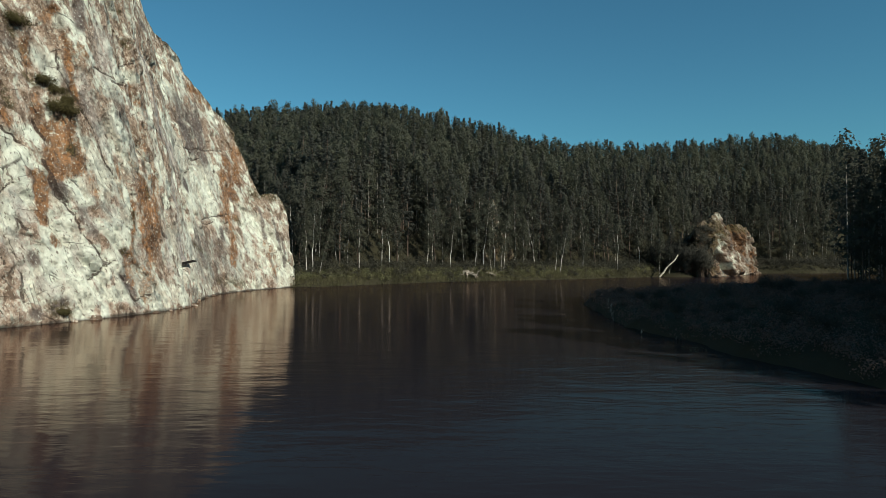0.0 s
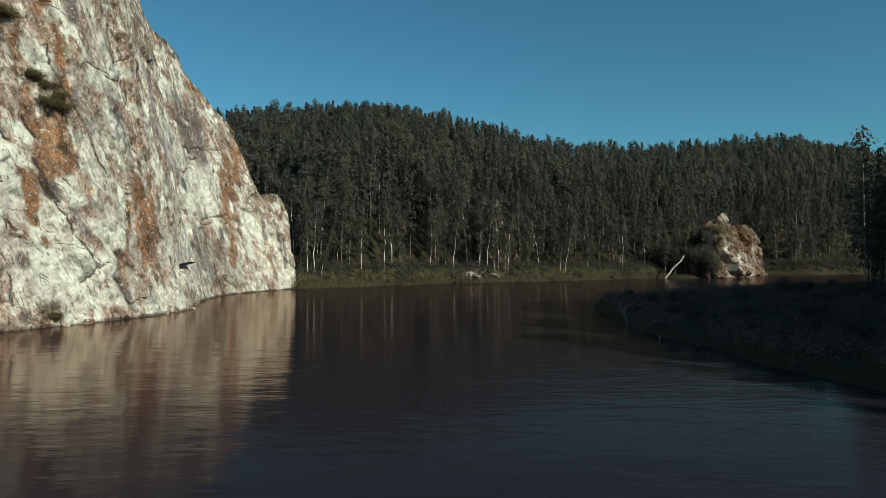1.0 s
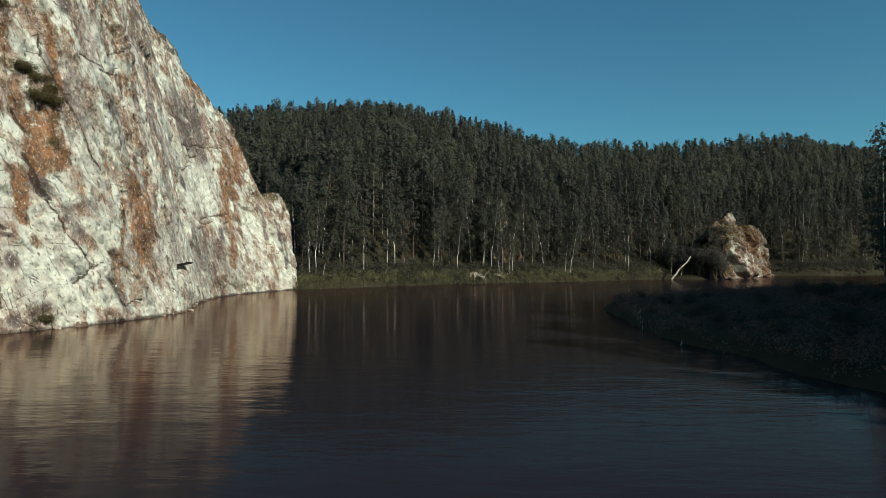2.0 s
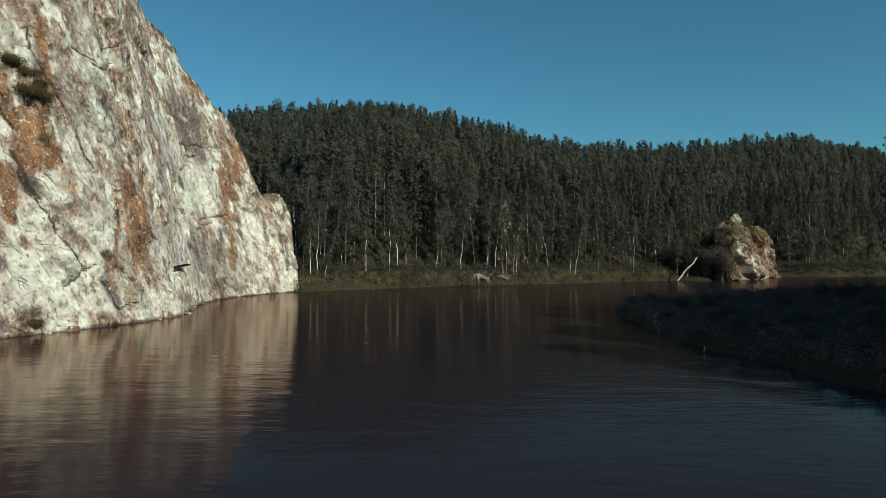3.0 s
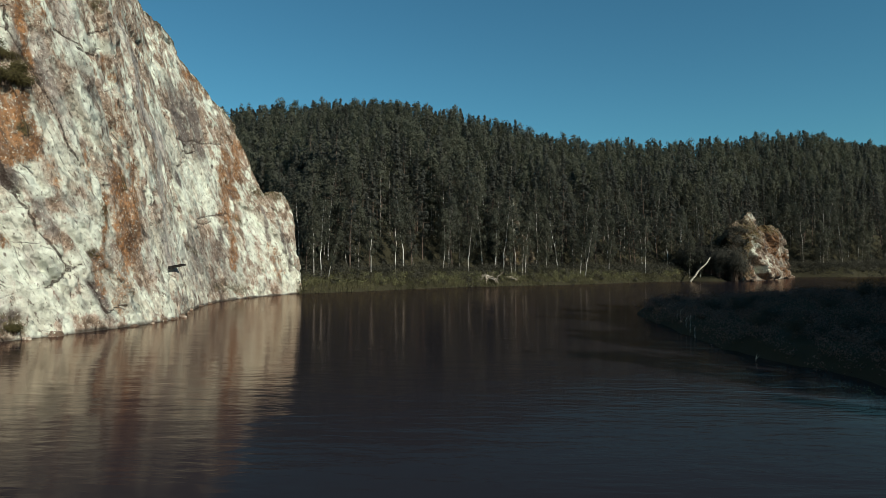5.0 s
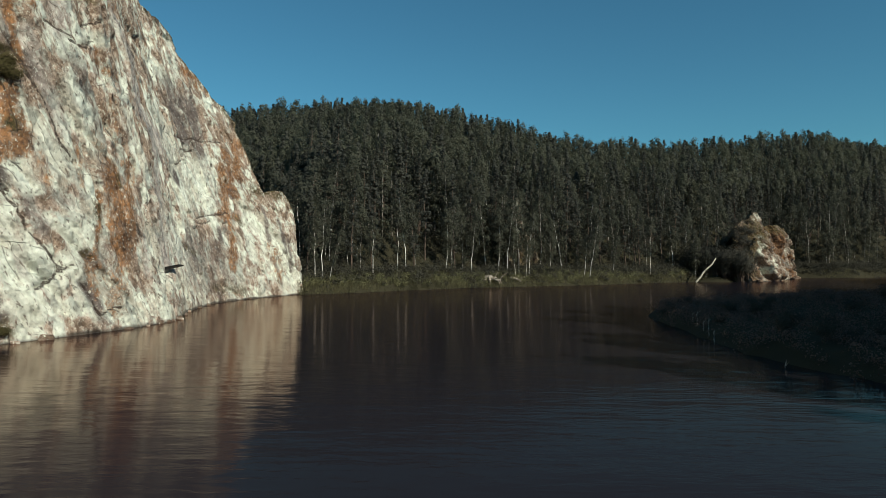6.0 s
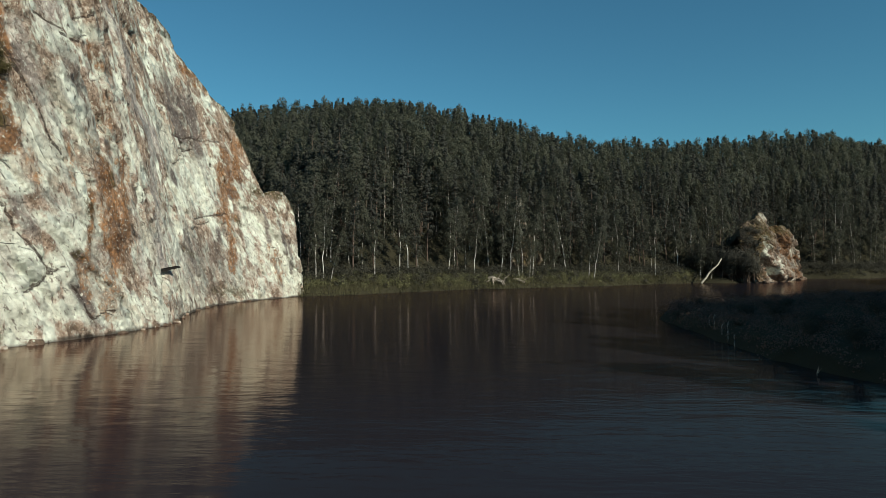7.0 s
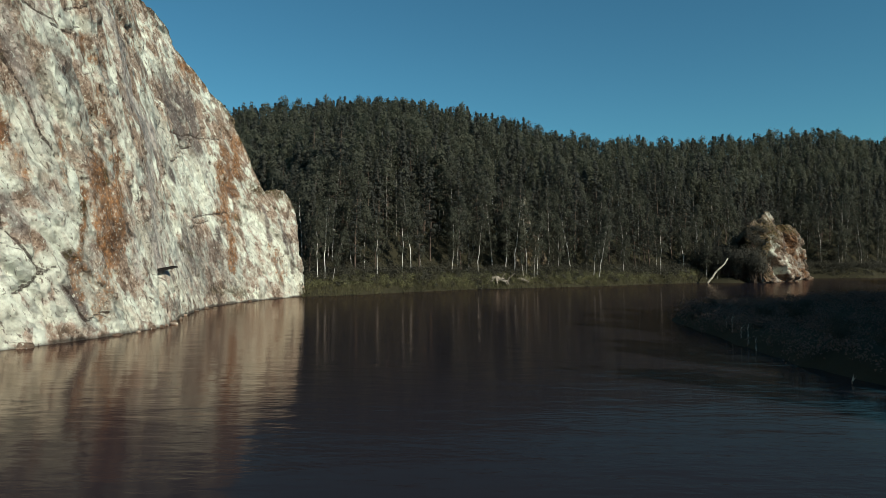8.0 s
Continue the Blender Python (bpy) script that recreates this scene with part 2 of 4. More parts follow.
# ---- small tools ----
def mesh_object(name, verts, faces, mats, parent=None, label="", smooth=False, index=None):
    me = bpy.data.meshes.new(name)
    me.from_pydata([tuple(v) for v in verts], [], [tuple(f) for f in faces])
    for m in (mats if isinstance(mats, (list, tuple)) else [mats]):
        me.materials.append(m)
    if index is not None:
        me.polygons.foreach_set("material_index", index)
    if smooth:
        me.polygons.foreach_set("use_smooth", [True] * len(me.polygons))
    me.update()
    ob = new(name, me)
    if parent:
        ob.parent = parent
    if label:
        ob["label"] = label
    return ob


def big_mesh(name, verts, tris, mat, tints=None, parent=None):
    """A mesh from numpy arrays of points and triangles."""
    me = bpy.data.meshes.new(name)
    nv, nt = len(verts), len(tris)
    me.vertices.add(nv)
    me.vertices.foreach_set("co", np.ascontiguousarray(verts, dtype=np.float32).ravel())
    me.loops.add(nt * 3)
    me.loops.foreach_set("vertex_index", np.ascontiguousarray(tris, dtype=np.int32).ravel())
    me.polygons.add(nt)
    me.polygons.foreach_set("loop_start", np.arange(0, nt * 3, 3, dtype=np.int32))
    me.update(calc_edges=True)
    me.materials.append(mat)
    if tints is not None:
        a = me.attributes.new("tint", 'FLOAT', 'POINT')
        a.data.foreach_set("value", np.ascontiguousarray(tints, dtype=np.float32))
    ob = new(name, me)
    if parent:
        ob.parent = parent
    return ob


def grid_faces(nu, nv):
    i, j = np.meshgrid(np.arange(nu - 1), np.arange(nv - 1), indexing="ij")
    a = (i * nv + j).ravel()
    return np.stack([a, a + nv, a + nv + 1, a + 1], 1)


def interp(x, xs, ys):
    return np.interp(x, xs, ys)


def smoothstep(t):
    t = np.clip(t, 0, 1)
    return t * t * (3 - 2 * t)


# ---- the lie of the land ----
BANK_X = [-400, -120, -60, -40, -34, -26, -19.6, -11.5, -2.3, 9, 22.4, 30.4, 43.4, 60, 77, 92, 100, 106, 160, 400]
BANK_Y = [300, 175, 128, 117, 112, 117, 127, 135.5, 141.7, 148, 155.5, 162.8, 172, 181, 200, 214, 212.5, 211, 236, 360]
SPIT_Y = [-200, -60, 0, 22, 32, 42, 52, 62, 72, 80]
SPIT_X = [60, 40, 22, 15.5, 12.8, 11.2, 10.6, 10.8, 12.5, 17]
RIDGE_X = [-300, -150, -60, -39, -10, 27, 60, 100, 125, 180, 400]
RIDGE_Z = [51.5, 50.5, 47.6, 46.2, 40.6, 30.3, 31.2, 36.8, 40.6, 41.8, 43]
RIDGE_Y = [330, 260, 235, 232, 230, 232, 246, 268, 279, 320, 450]


def chance(a, b, k):
    """A fixed random number from 0 to 1 for each cell."""
    n = (np.asarray(a).astype(np.int64) * 374761393 + np.asarray(b).astype(np.int64) * 668265263 + int(k) * 1274126177) & 0xffffffff
    n = ((n ^ (n >> 13)) * 1274126177) & 0xffffffff
    n = ((n ^ (n >> 16)) * 2246822519) & 0xffffffff
    return (n ^ (n >> 15)) / 4294967295.0


def value_noise(x, y, seed=0):
    xi, yi = np.floor(x).astype(np.int64), np.floor(y).astype(np.int64)
    fx, fy = smoothstep(x - xi), smoothstep(y - yi)

    def h(a, b):
        return chance(a, b, seed)
    return (h(xi, yi) * (1 - fx) + h(xi + 1, yi) * fx) * (1 - fy) + (h(xi, yi + 1) * (1 - fx) + h(xi + 1, yi + 1) * fx) * fy


def fbm(x, y, seed=0, octaves=4):
    total, amp = 0, 0.5
    for o in range(octaves):
        total = total + amp * (value_noise(x * 2 ** o, y * 2 ** o, seed + o) - 0.5)
        amp *= 0.5
    return total


def land(x, y):
    """Height of the ground, river bed included."""
    x, y = np.asarray(x, float), np.asarray(y, float)
    yb = interp(x, BANK_X, BANK_Y)
    yr = interp(x, RIDGE_X, RIDGE_Y)
    zr = interp(x, RIDGE_X, RIDGE_Z)
    d = y - yb + 3.0 * fbm(x / 7, y / 7, 3)
    s = (y - yb - 9) / (yr - yb - 9)
    north = -2.5 + 4.0 * smoothstep((d + 4) / 6) + (1.5 + 2.2 * fbm(x / 8, y / 8, 12)) * smoothstep(d / 5.5)
    north = north + np.where(s > 0, (zr - 2.7) * (np.clip(s, 0, 1) ** 0.85), 0) - 18 * smoothstep((s - 1.05) / 2.5)
    north = north + 1.2 * fbm(x / 12, y / 12, 5) * smoothstep(d / 10)
    north = np.maximum(north, 1.7 - ((x - 53.5) / 5.5) ** 2 * 2.2 - ((y - 175.5) / 5.0) ** 2 * 2.2)
    e = x - interp(y, SPIT_Y, SPIT_X)
    e = np.minimum(e, (interp(x, [17, 60, 110, 160, 400], [80, 98, 128, 165, 315]) - y) * 0.9)
    e = e + 2.4 * fbm(x / 5, y / 5, 8)
    # the 52 m eastern rise is unseen ground, added to block low sun
    east = -2.5 + 3.3 * smoothstep((e + 3) / 5) + 0.9 * smoothstep((e - 4) / 12) + 52 * smoothstep((x - 46) / 130) * smoothstep(e / 40)
    w = -(x + 43)
    west = np.where(y < 108, -2.5 + 6 * smoothstep((w + 2) / 8) + 14 * smoothstep((w - 10) / 60), -2.5)
    south = -2.5 + 6 * smoothstep((-y - 150) / 60) + 26 * smoothstep((-y - 200) / 200)
    return np.maximum(np.maximum(north, east), np.maximum(west, south))


def axis_points(parts):
    return np.concatenate([np.arange(a, b, s) for a, b, s in parts])


gx = axis_points([(-3000, -400, 260), (-400, -130, 18), (-130, 170, 1.9), (170, 420, 12), (420, 3001, 258)])
gy = axis_points([(-3000, -300, 270), (-300, -20, 14), (-20, 300, 1.9), (300, 520, 12), (520, 3001, 248)])
GX, GY = np.meshgrid(gx, gy, indexing="ij")
ground = mesh_object("ground", np.stack([GX, GY, land(GX, GY)], 2).reshape(-1, 3), grid_faces(len(gx), len(gy)), SOIL, smooth=True)
tagged(ground, "dark forest soil and grassy river banks with sloping hillside", "ground", kind="structure")

water = mesh_object("water", [(-900, -700, 0), (900, -700, 0), (900, 900, 0), (-900, 900, 0)], [(0, 1, 2, 3)], WATER)
tagged(water, "dark calm river water with fine ripples and reflections", "water", kind="structure")

# ---- the cliff ----
CLIFF_X = [-75, -52, -41, -35.5, -33.2, -31.6, -30.4, -29.6, -29.4, -30.0, -32.7, -35.7, -37.6, -37.6, -36.6, -35.0, -34.2, -35.2, -39, -50, -70]
CLIFF_Y = [8, 14, 25, 35, 42, 46, 50, 55, 60, 63.5, 69.8, 79, 88, 96, 103, 109, 113, 115.5, 117, 118, 119]
TOP_Y = [0, 62, 76, 78.6, 81.4, 86, 88, 90, 91.5, 95.5, 98, 100, 102.7, 103.7, 104.5, 104.8, 105.5, 108, 109.6, 111.8, 113.8, 115.5, 117]
TOP_Z = [44, 42, 41, 37.8, 35.8, 36.3, 36.6, 35.6, 33.5, 32.3, 30, 29.4, 26.8, 23.3, 20, 18, 16.4, 16.9, 17, 14.7, 12.3, 10, 7.5]


def resample(xs, ys, step):
    xs, ys = np.array(xs, float), np.array(ys, float)
    s = np.concatenate([[0], np.cumsum(np.hypot(np.diff(xs), np.diff(ys)))])
    q = np.arange(0, s[-1], step)
    return np.interp(q, s, xs), np.interp(q, s, ys), q


def facets(u, z, size, lean, seed, tilt, soft=0.12):
    """Rock broken into leaning blocks: each cell of a jittered grid is a tilted plane of its own. Also gives the nearness to a joint."""
    p, q = (u + lean * z) / size[0], z / size[1]
    best = np.full(u.shape, 1e9)
    second = np.full(u.shape, 1e9)
    out = np.zeros(u.shape)
    out2 = np.zeros(u.shape)
    tone = np.zeros(u.shape)
    pi, qi = np.floor(p), np.floor(q)

    def h(a, b, k):
        return chance(a, b, 13 * k + 101 * seed)
    for da in (-1, 0, 1):
        for db in (-1, 0, 1):
            a, b = pi + da, qi + db
            cx, cy = a + 0.1 + 0.8 * h(a, b, 1), b + 0.1 + 0.8 * h(a, b, 2)
            d = np.sqrt((p - cx) ** 2 + (q - cy) ** 2)
            value = h(a, b, 3) - 0.5 + tilt * ((p - cx) * (h(a, b, 4) - 0.5) + (q - cy) * (h(a, b, 5) - 0.5))
            near = d < best
            next_best = (~near) & (d < second)
            out2 = np.where(near, out, np.where(next_best, value, out2))
            second = np.where(near, best, np.where(next_best, d, second))
            out = np.where(near, value, out)
            tone = np.where(near, h(a, b, 6), tone)
            best = np.where(near, d, best)
    gap = second - best
    w = 0.5 * smoothstep(1 - gap / soft)
    return out * (1 - w) + out2 * w, gap, tone


def capsules(u, z, rows, wobble):
    """How far each point lies inside the strokes (u1, z1, u2, z2, radius, strength)."""
    total = np.zeros(u.shape)
    for u1, z1, u2, z2, r, k in rows:
        du, dz = u2 - u1, z2 - z1
        t = np.clip(((u - u1) * du + (z - z1) * dz) / (du * du + dz * dz + 1e-6), 0, 1)
        d = np.hypot(u - u1 - t * du, z - z1 - t * dz) + wobble * r
        total = np.maximum(total, k * smoothstep((1.5 * r - d) / (1.1 * r)))
    return total


BACK_Y = [40, 47, 53, 60, 70, 92, 103, 107, 112]
BACK = [-0.03, 0.0, 0.06, 0.17, 0.19, 0.21, 0.20, 0.12, 0.07]
# strokes on the face: along, height, along, height, radius, strength
CLIFF_RUST = [(61.0, 15.3, 61.2, 12.4, 1.08, 1), (61.9, 15.6, 62.5, 12.4, 1.0, 1), (63.2, 13.8, 63.6, 12.8, 0.4, 0.8), (61.8, 22.0, 62.1, 20.2, 0.47, 1), (62.7, 22.1, 63.2, 21.4, 0.37, 1),
              (62.1, 20.0, 63.1, 17.3, 0.36, 0.8), (77.7, 27.7, 80.6, 27.5, 0.85, 0.7), (95.7, 33.1, 98.1, 29.4, 1.02, 0.5), (70.5, 21.3, 70.5, 20.1, 0.38, 0.8), (71.4, 19.9, 72.9, 19.7, 0.38, 0.6),
              (110.1, 31.9, 113.1, 32.0, 0.65, 1), (113.1, 30.9, 115.1, 30.0, 0.59, 0.7), (70.9, 11.8, 72.0, 6.6, 1.5, 1), (74.2, 12.5, 73.0, 8.1, 1.15, 0.9), (71.8, 17.5, 72.6, 13.0, 1.1, 0.5)]
CLIFF_RUST += [(69.7, 10.1, 68.2, 5.4, 0.44, 0.9), (68.2, 5.0, 68.7, 2.9, 0.64, 0.7), (73.2, 6.7, 70.4, 2.1, 1.5, 0.55), (115.4, 19.2, 114.7, 12.5, 1.46, 1), (120.4, 23.5, 118.6, 18.6, 1.48, 1),
               (114.7, 10.7, 112.9, 5.0, 1.24, 0.9), (111.4, 11.9, 117.7, 12.1, 0.84, 0.8), (68.9, 14.8, 70.2, 12.4, 0.5, 0.55), (67.2, 13.1, 67.5, 10.7, 0.64, 0.45), (63.6, 12.9, 64.7, 10.4, 0.43, 0.45),
               (59.7, 11.2, 60.2, 8.2, 0.66, 1), (58.4, 21.3, 58.8, 19.8, 0.46, 0.9), (59.3, 17.4, 59.7, 16.3, 0.46, 0.8), (56.9, 15.6, 57.4, 15.0, 0.48, 0.9)]
CLIFF_RUST += [(60.4, 24.3, 59.7, 23.1, 0.46, 0.7), (59.7, 16.0, 60.6, 13.5, 0.36, 0.6), (61.4, 22.4, 62.1, 21.5, 0.41, 0.9), (61.0, 6.7, 61.4, 6.3, 0.4, 0.6), (62.3, 22.1, 62.7, 21.5, 0.41, 0.9),
               (116.8, 21.0, 117.5, 16.0, 1.44, 0.9), (124.5, 6.5, 126.0, 4.0, 1.92, 0.6), (113, 29, 118, 24, 1.0, 0.3), (105, 31.5, 113, 31.0, 1.0, 0.35)]
CLIFF_GREY = [(78.2, 25.6, 84.9, 22.8, 1.59, 0.9), (81.4, 20.3, 93.6, 18.3, 2.2, 1), (89.9, 17.5, 80.6, 6.4, 2.2, 1), (63.1, 19.8, 64.9, 16.4, 0.7, 0.8), (65.0, 16.4, 65.9, 14.2, 0.69, 0.7),
              (65.7, 23.7, 65.5, 21.7, 1.55, 0.6), (75.9, 7.0, 75.2, 4.3, 0.57, 0.6), (65.5, 9.4, 66.9, 8.9, 0.43, 0.6), (62.7, 5.9, 63.2, 4.4, 0.39, 0.7), (63.4, 8.7, 64.4, 7.2, 0.57, 0.5),
              (57.8, 9.9, 58.6, 8.1, 0.64, 0.9), (57.6, 6.6, 58.6, 5.4, 0.82, 0.7), (58.6, 4.5, 58.8, 3.7, 0.39, 0.8), (59.9, 3.2, 61.0, 2.5, 0.45, 0.7)]
CLIFF_GREY += [(84, 9, 99, 4, 2.2, 0.45)]
# dark stone and boulders; shade in clefts, slots and cave holes is painted too
CLIFF_DARK = [(67.4, 18.6, 68.9, 17.0, 1.23, 0.6), (69.0, 16.8, 70.0, 12.3, 0.83, 0.5), (105.1, 27.0, 105.7, 22.2, 2.3, 1), (109.4, 26.3, 110.2, 21.8, 2.9, 1), (106.4, 21.6, 110.2, 20.6, 0.84, 0.8),
              (65.2, 9.5, 65.9, 8.8, 0.43, 0.5), (63.2, 8.9, 64.0, 7.5, 0.49, 0.55), (70.2, 5.5, 71.0, 2.3, 1.29, 0.5), (98.7, 7.4, 99.7, 5.6, 1.65, 0.8), (88.6, 3.9, 83.4, 1.4, 0.52, 0.8),
              (108.4, 6.7, 107.1, 2.5, 2.17, 0.6), (67.9, 3.3, 68.9, 1.8, 0.72, 1), (67.7, 5.7, 68.2, 5.3, 0.43, 1), (98.7, 15.3, 99.1, 14.9, 0.72, 1)]
CLIFF_DARK += [(116.4, 16.4, 116.9, 15.1, 0.62, 1), (110.9, 9.6, 110.9, 8.4, 0.8, 1), (71.9, 8.7, 72.0, 8.4, 0.43, 0.8), (61.0, 10.9, 61.2, 10.2, 0.43, 1), (68.0, 5.4, 68.7, 4.8, 0.43, 0.8),
               (63.2, 18.3, 63.8, 17.3, 0.43, 0.6), (61.8, 20.1, 61.9, 19.1, 0.43, 0.8), (86.6, 32.3, 89.1, 32.8, 0.46, 1), (62.7, 25.4, 62.5, 23.7, 0.52, 1), (61.9, 1.6, 61.2, 1.0, 0.46, 1),
               (59.5, 0.9, 59.7, 0.8, 0.43, 1), (59.3, 5.2, 59.5, 4.9, 0.43, 1), (61.6, 10.1, 61.0, 11.1, 0.43, 0.9), (57.2, 21.6, 57.4, 20.3, 0.43, 0.6)]
CLIFF_DARK += [(123, 14, 124, 9, 0.4, 0.9), (126, 12, 127.5, 7, 0.4, 0.9), (128, 9, 129, 4, 0.4, 0.8), (124.5, 6, 126, 2, 0.35, 0.7), (68.7, 1.4, 69.5, 0.6, 0.43, 0.6), (117, 18.6, 117.4, 18.3, 0.87, 1.0), (101, 8, 103, 4, 2.4, 0.6), (107, 6, 113, 4, 2.4, 0.5)]
CLIFF_MOSS = [(60.6, 18.1, 62.5, 18.5, 0.3, 1), (60.6, 16.8, 62.5, 17.1, 0.38, 1), (69.4, 24.9, 69.7, 24.4, 0.4, 0.9), (62.1, 13.8, 62.3, 13.5, 0.3, 1), (69.0, 9.1, 68.9, 8.5, 0.51, 0.9),
              (67.7, 5.8, 67.9, 5.6, 0.3, 1), (72.0, 11.6, 71.9, 11.2, 0.39, 0.9), (117.7, 11.9, 118.1, 11.2, 0.59, 0.9), (95.2, 7.3, 100.2, 6.2, 0.35, 0.7), (58.6, 18.8, 59.3, 18.3, 0.3, 1),
              (57.1, 22.6, 57.6, 21.5, 0.33, 0.9), (56.7, 17.1, 57.4, 16.1, 0.46, 0.9), (67.7, 27.4, 69.2, 27.6, 0.32, 0.9), (62.3, 14.3, 62.5, 13.3, 0.3, 0.9)]
CLIFF_MOSS += [(58.2, 20.7, 58.4, 20.5, 0.3, 0.5), (106, 2.0, 115, 1.2, 0.8, 0.7), (122, 16.6, 127, 16.2, 0.9, 0.9), (61.0, 1.2, 62.2, 0.8, 0.6, 0.8)]
CLIFF_PALE = [(60.8, 20.5, 61.0, 18.8, 0.54, 1), (62.5, 16.1, 62.9, 15.4, 0.3, 1), (67.7, 21.3, 70.5, 22.0, 0.64, 1), (65.5, 19.3, 67.7, 19.3, 0.48, 1), (107.9, 35.0, 107.1, 29.6, 1.0, 1),
              (62.7, 11.4, 63.1, 9.8, 0.69, 1), (61.4, 6.7, 61.4, 2.6, 0.95, 1), (64.4, 4.6, 66.4, 2.1, 1.14, 1), (64.9, 7.9, 66.9, 6.5, 0.62, 1), (71.7, 1.4, 73.7, 1.1, 0.3, 0.9),
              (96.4, 9.1, 90.2, 6.0, 0.81, 1), (108.4, 18.1, 109.1, 11.5, 1.8, 1), (76.9, 15.6, 75.0, 11.9, 0.63, 0.8), (78.6, 2.5, 77.7, 1.0, 0.79, 1)]
CLIFF_PALE += [(65.2, 23.0, 65.4, 21.8, 0.3, 0.6), (63.6, 9.8, 64.0, 9.7, 0.3, 0.8), (78.9, 23.5, 74.9, 20.4, 0.3, 0.5), (72.0, 23.8, 79.1, 25.4, 0.3, 0.7), (71.9, 12.6, 72.7, 12.5, 0.61, 0.8),
               (59.1, 20.5, 61.0, 19.3, 0.71, 1), (58.2, 14.8, 59.5, 14.4, 0.47, 0.9), (61.0, 23.9, 61.2, 23.5, 0.38, 0.8), (58.8, 23.3, 59.7, 23.1, 0.3, 0.7), (57.4, 11.5, 57.8, 10.3, 0.55, 1),
               (57.2, 9.0, 57.6, 7.4, 0.56, 1), (61.8, 8.1, 62.5, 5.9, 0.63, 0.9), (60.2, 8.0, 60.4, 5.8, 0.44, 0.9), (100, 14, 112, 18, 4.0, 0.7)]
CLIFF_PALE += [(66.5, 17.5, 69.5, 13.5, 1.0, 0.8), (63.5, 14.5, 65.5, 11.5, 0.7, 0.9), (74, 18, 78, 13, 1.2, 0.7), (88, 22, 92, 15, 1.6, 0.7), (96, 22, 100, 14, 2.2, 0.8), (121, 12, 128, 3, 2.2, 0.7), (57.3, 13.5, 58.6, 9.5, 0.9, 1), (66, 12.5, 68.5, 9.5, 1.0, 0.8), (62, 3.2, 65.5, 1.3, 1.3, 1), (66, 2.2, 72, 1.2, 0.9, 0.9), (60.5, 7.5, 62, 3.5, 1.0, 0.9), (63.5, 6.2, 67, 3.2, 1.2, 0.9), (119, 16, 120, 2, 1.3, 0.9), (95, 29, 104, 28.5, 1.5, 1.0)]
# open joints, cut shallow, the shade inside them painted dark
CLIFF_JOINTS = [(62.1, 18.9, 63.1, 17.3, 0.13, 1), (63.1, 17.3, 64.4, 15.9, 0.13, 1), (64.4, 15.9, 65.7, 13.4, 0.13, 1), (65.7, 13.4, 66.9, 11.9, 0.13, 0.9), (60.8, 11.0, 61.6, 9.4, 0.17, 1),
                (61.6, 9.4, 63.1, 7.5, 0.13, 1), (63.1, 7.5, 65.9, 4.4, 0.13, 0.9), (64.4, 21.0, 65.2, 20.7, 0.13, 1), (65.2, 20.7, 66.7, 20.8, 0.13, 1), (66.4, 20.3, 70.4, 21.6, 0.13, 1),
                (68.7, 22.1, 70.2, 23.2, 0.13, 1), (77.4, 12.1, 77.9, 10.1, 0.21, 1), (64.2, 3.3, 66.5, 4.8, 0.13, 1), (99.1, 16.9, 108.1, 20.4, 0.13, 1)]
CLIFF_JOINTS += [(101.6, 9.4, 109.1, 10.7, 0.13, 0.9), (61.0, 21.2, 61.2, 20.1, 0.16, 1), (67.5, 3.5, 69.0, 1.4, 0.13, 1), (69.0, 1.4, 71.2, 1.6, 0.13, 0.9), (72.9, 17.5, 77.9, 21.6, 0.16, 0.7),
                 (100.1, 25.1, 97.1, 20.6, 0.21, 0.8), (72.0, 14.7, 71.0, 15.9, 0.13, 0.8), (113.2, 19.7, 113.4, 16.4, 0.18, 0.8), (58.4, 3.8, 58.6, 2.0, 0.17, 1), (56.7, 14.5, 58.6, 13.8, 0.16, 1),
                 (60.1, 12.7, 61.8, 9.7, 0.18, 1), (57.1, 5.3, 57.2, 4.9, 0.13, 1), (59.5, 15.6, 60.4, 14.0, 0.17, 1), (56.7, 10.0, 57.8, 10.6, 0.13, 1)]
CLIFF_JOINTS += [(58.0, 8.1, 58.8, 7.3, 0.13, 1), (61.0, 21.2, 61.0, 20.9, 0.14, 1), (58.4, 22.4, 59.5, 23.2, 0.13, 0.9), (103, 10.5, 115, 12.5, 0.2, 0.8), (100, 20.5, 116, 23.0, 0.22, 0.8)]


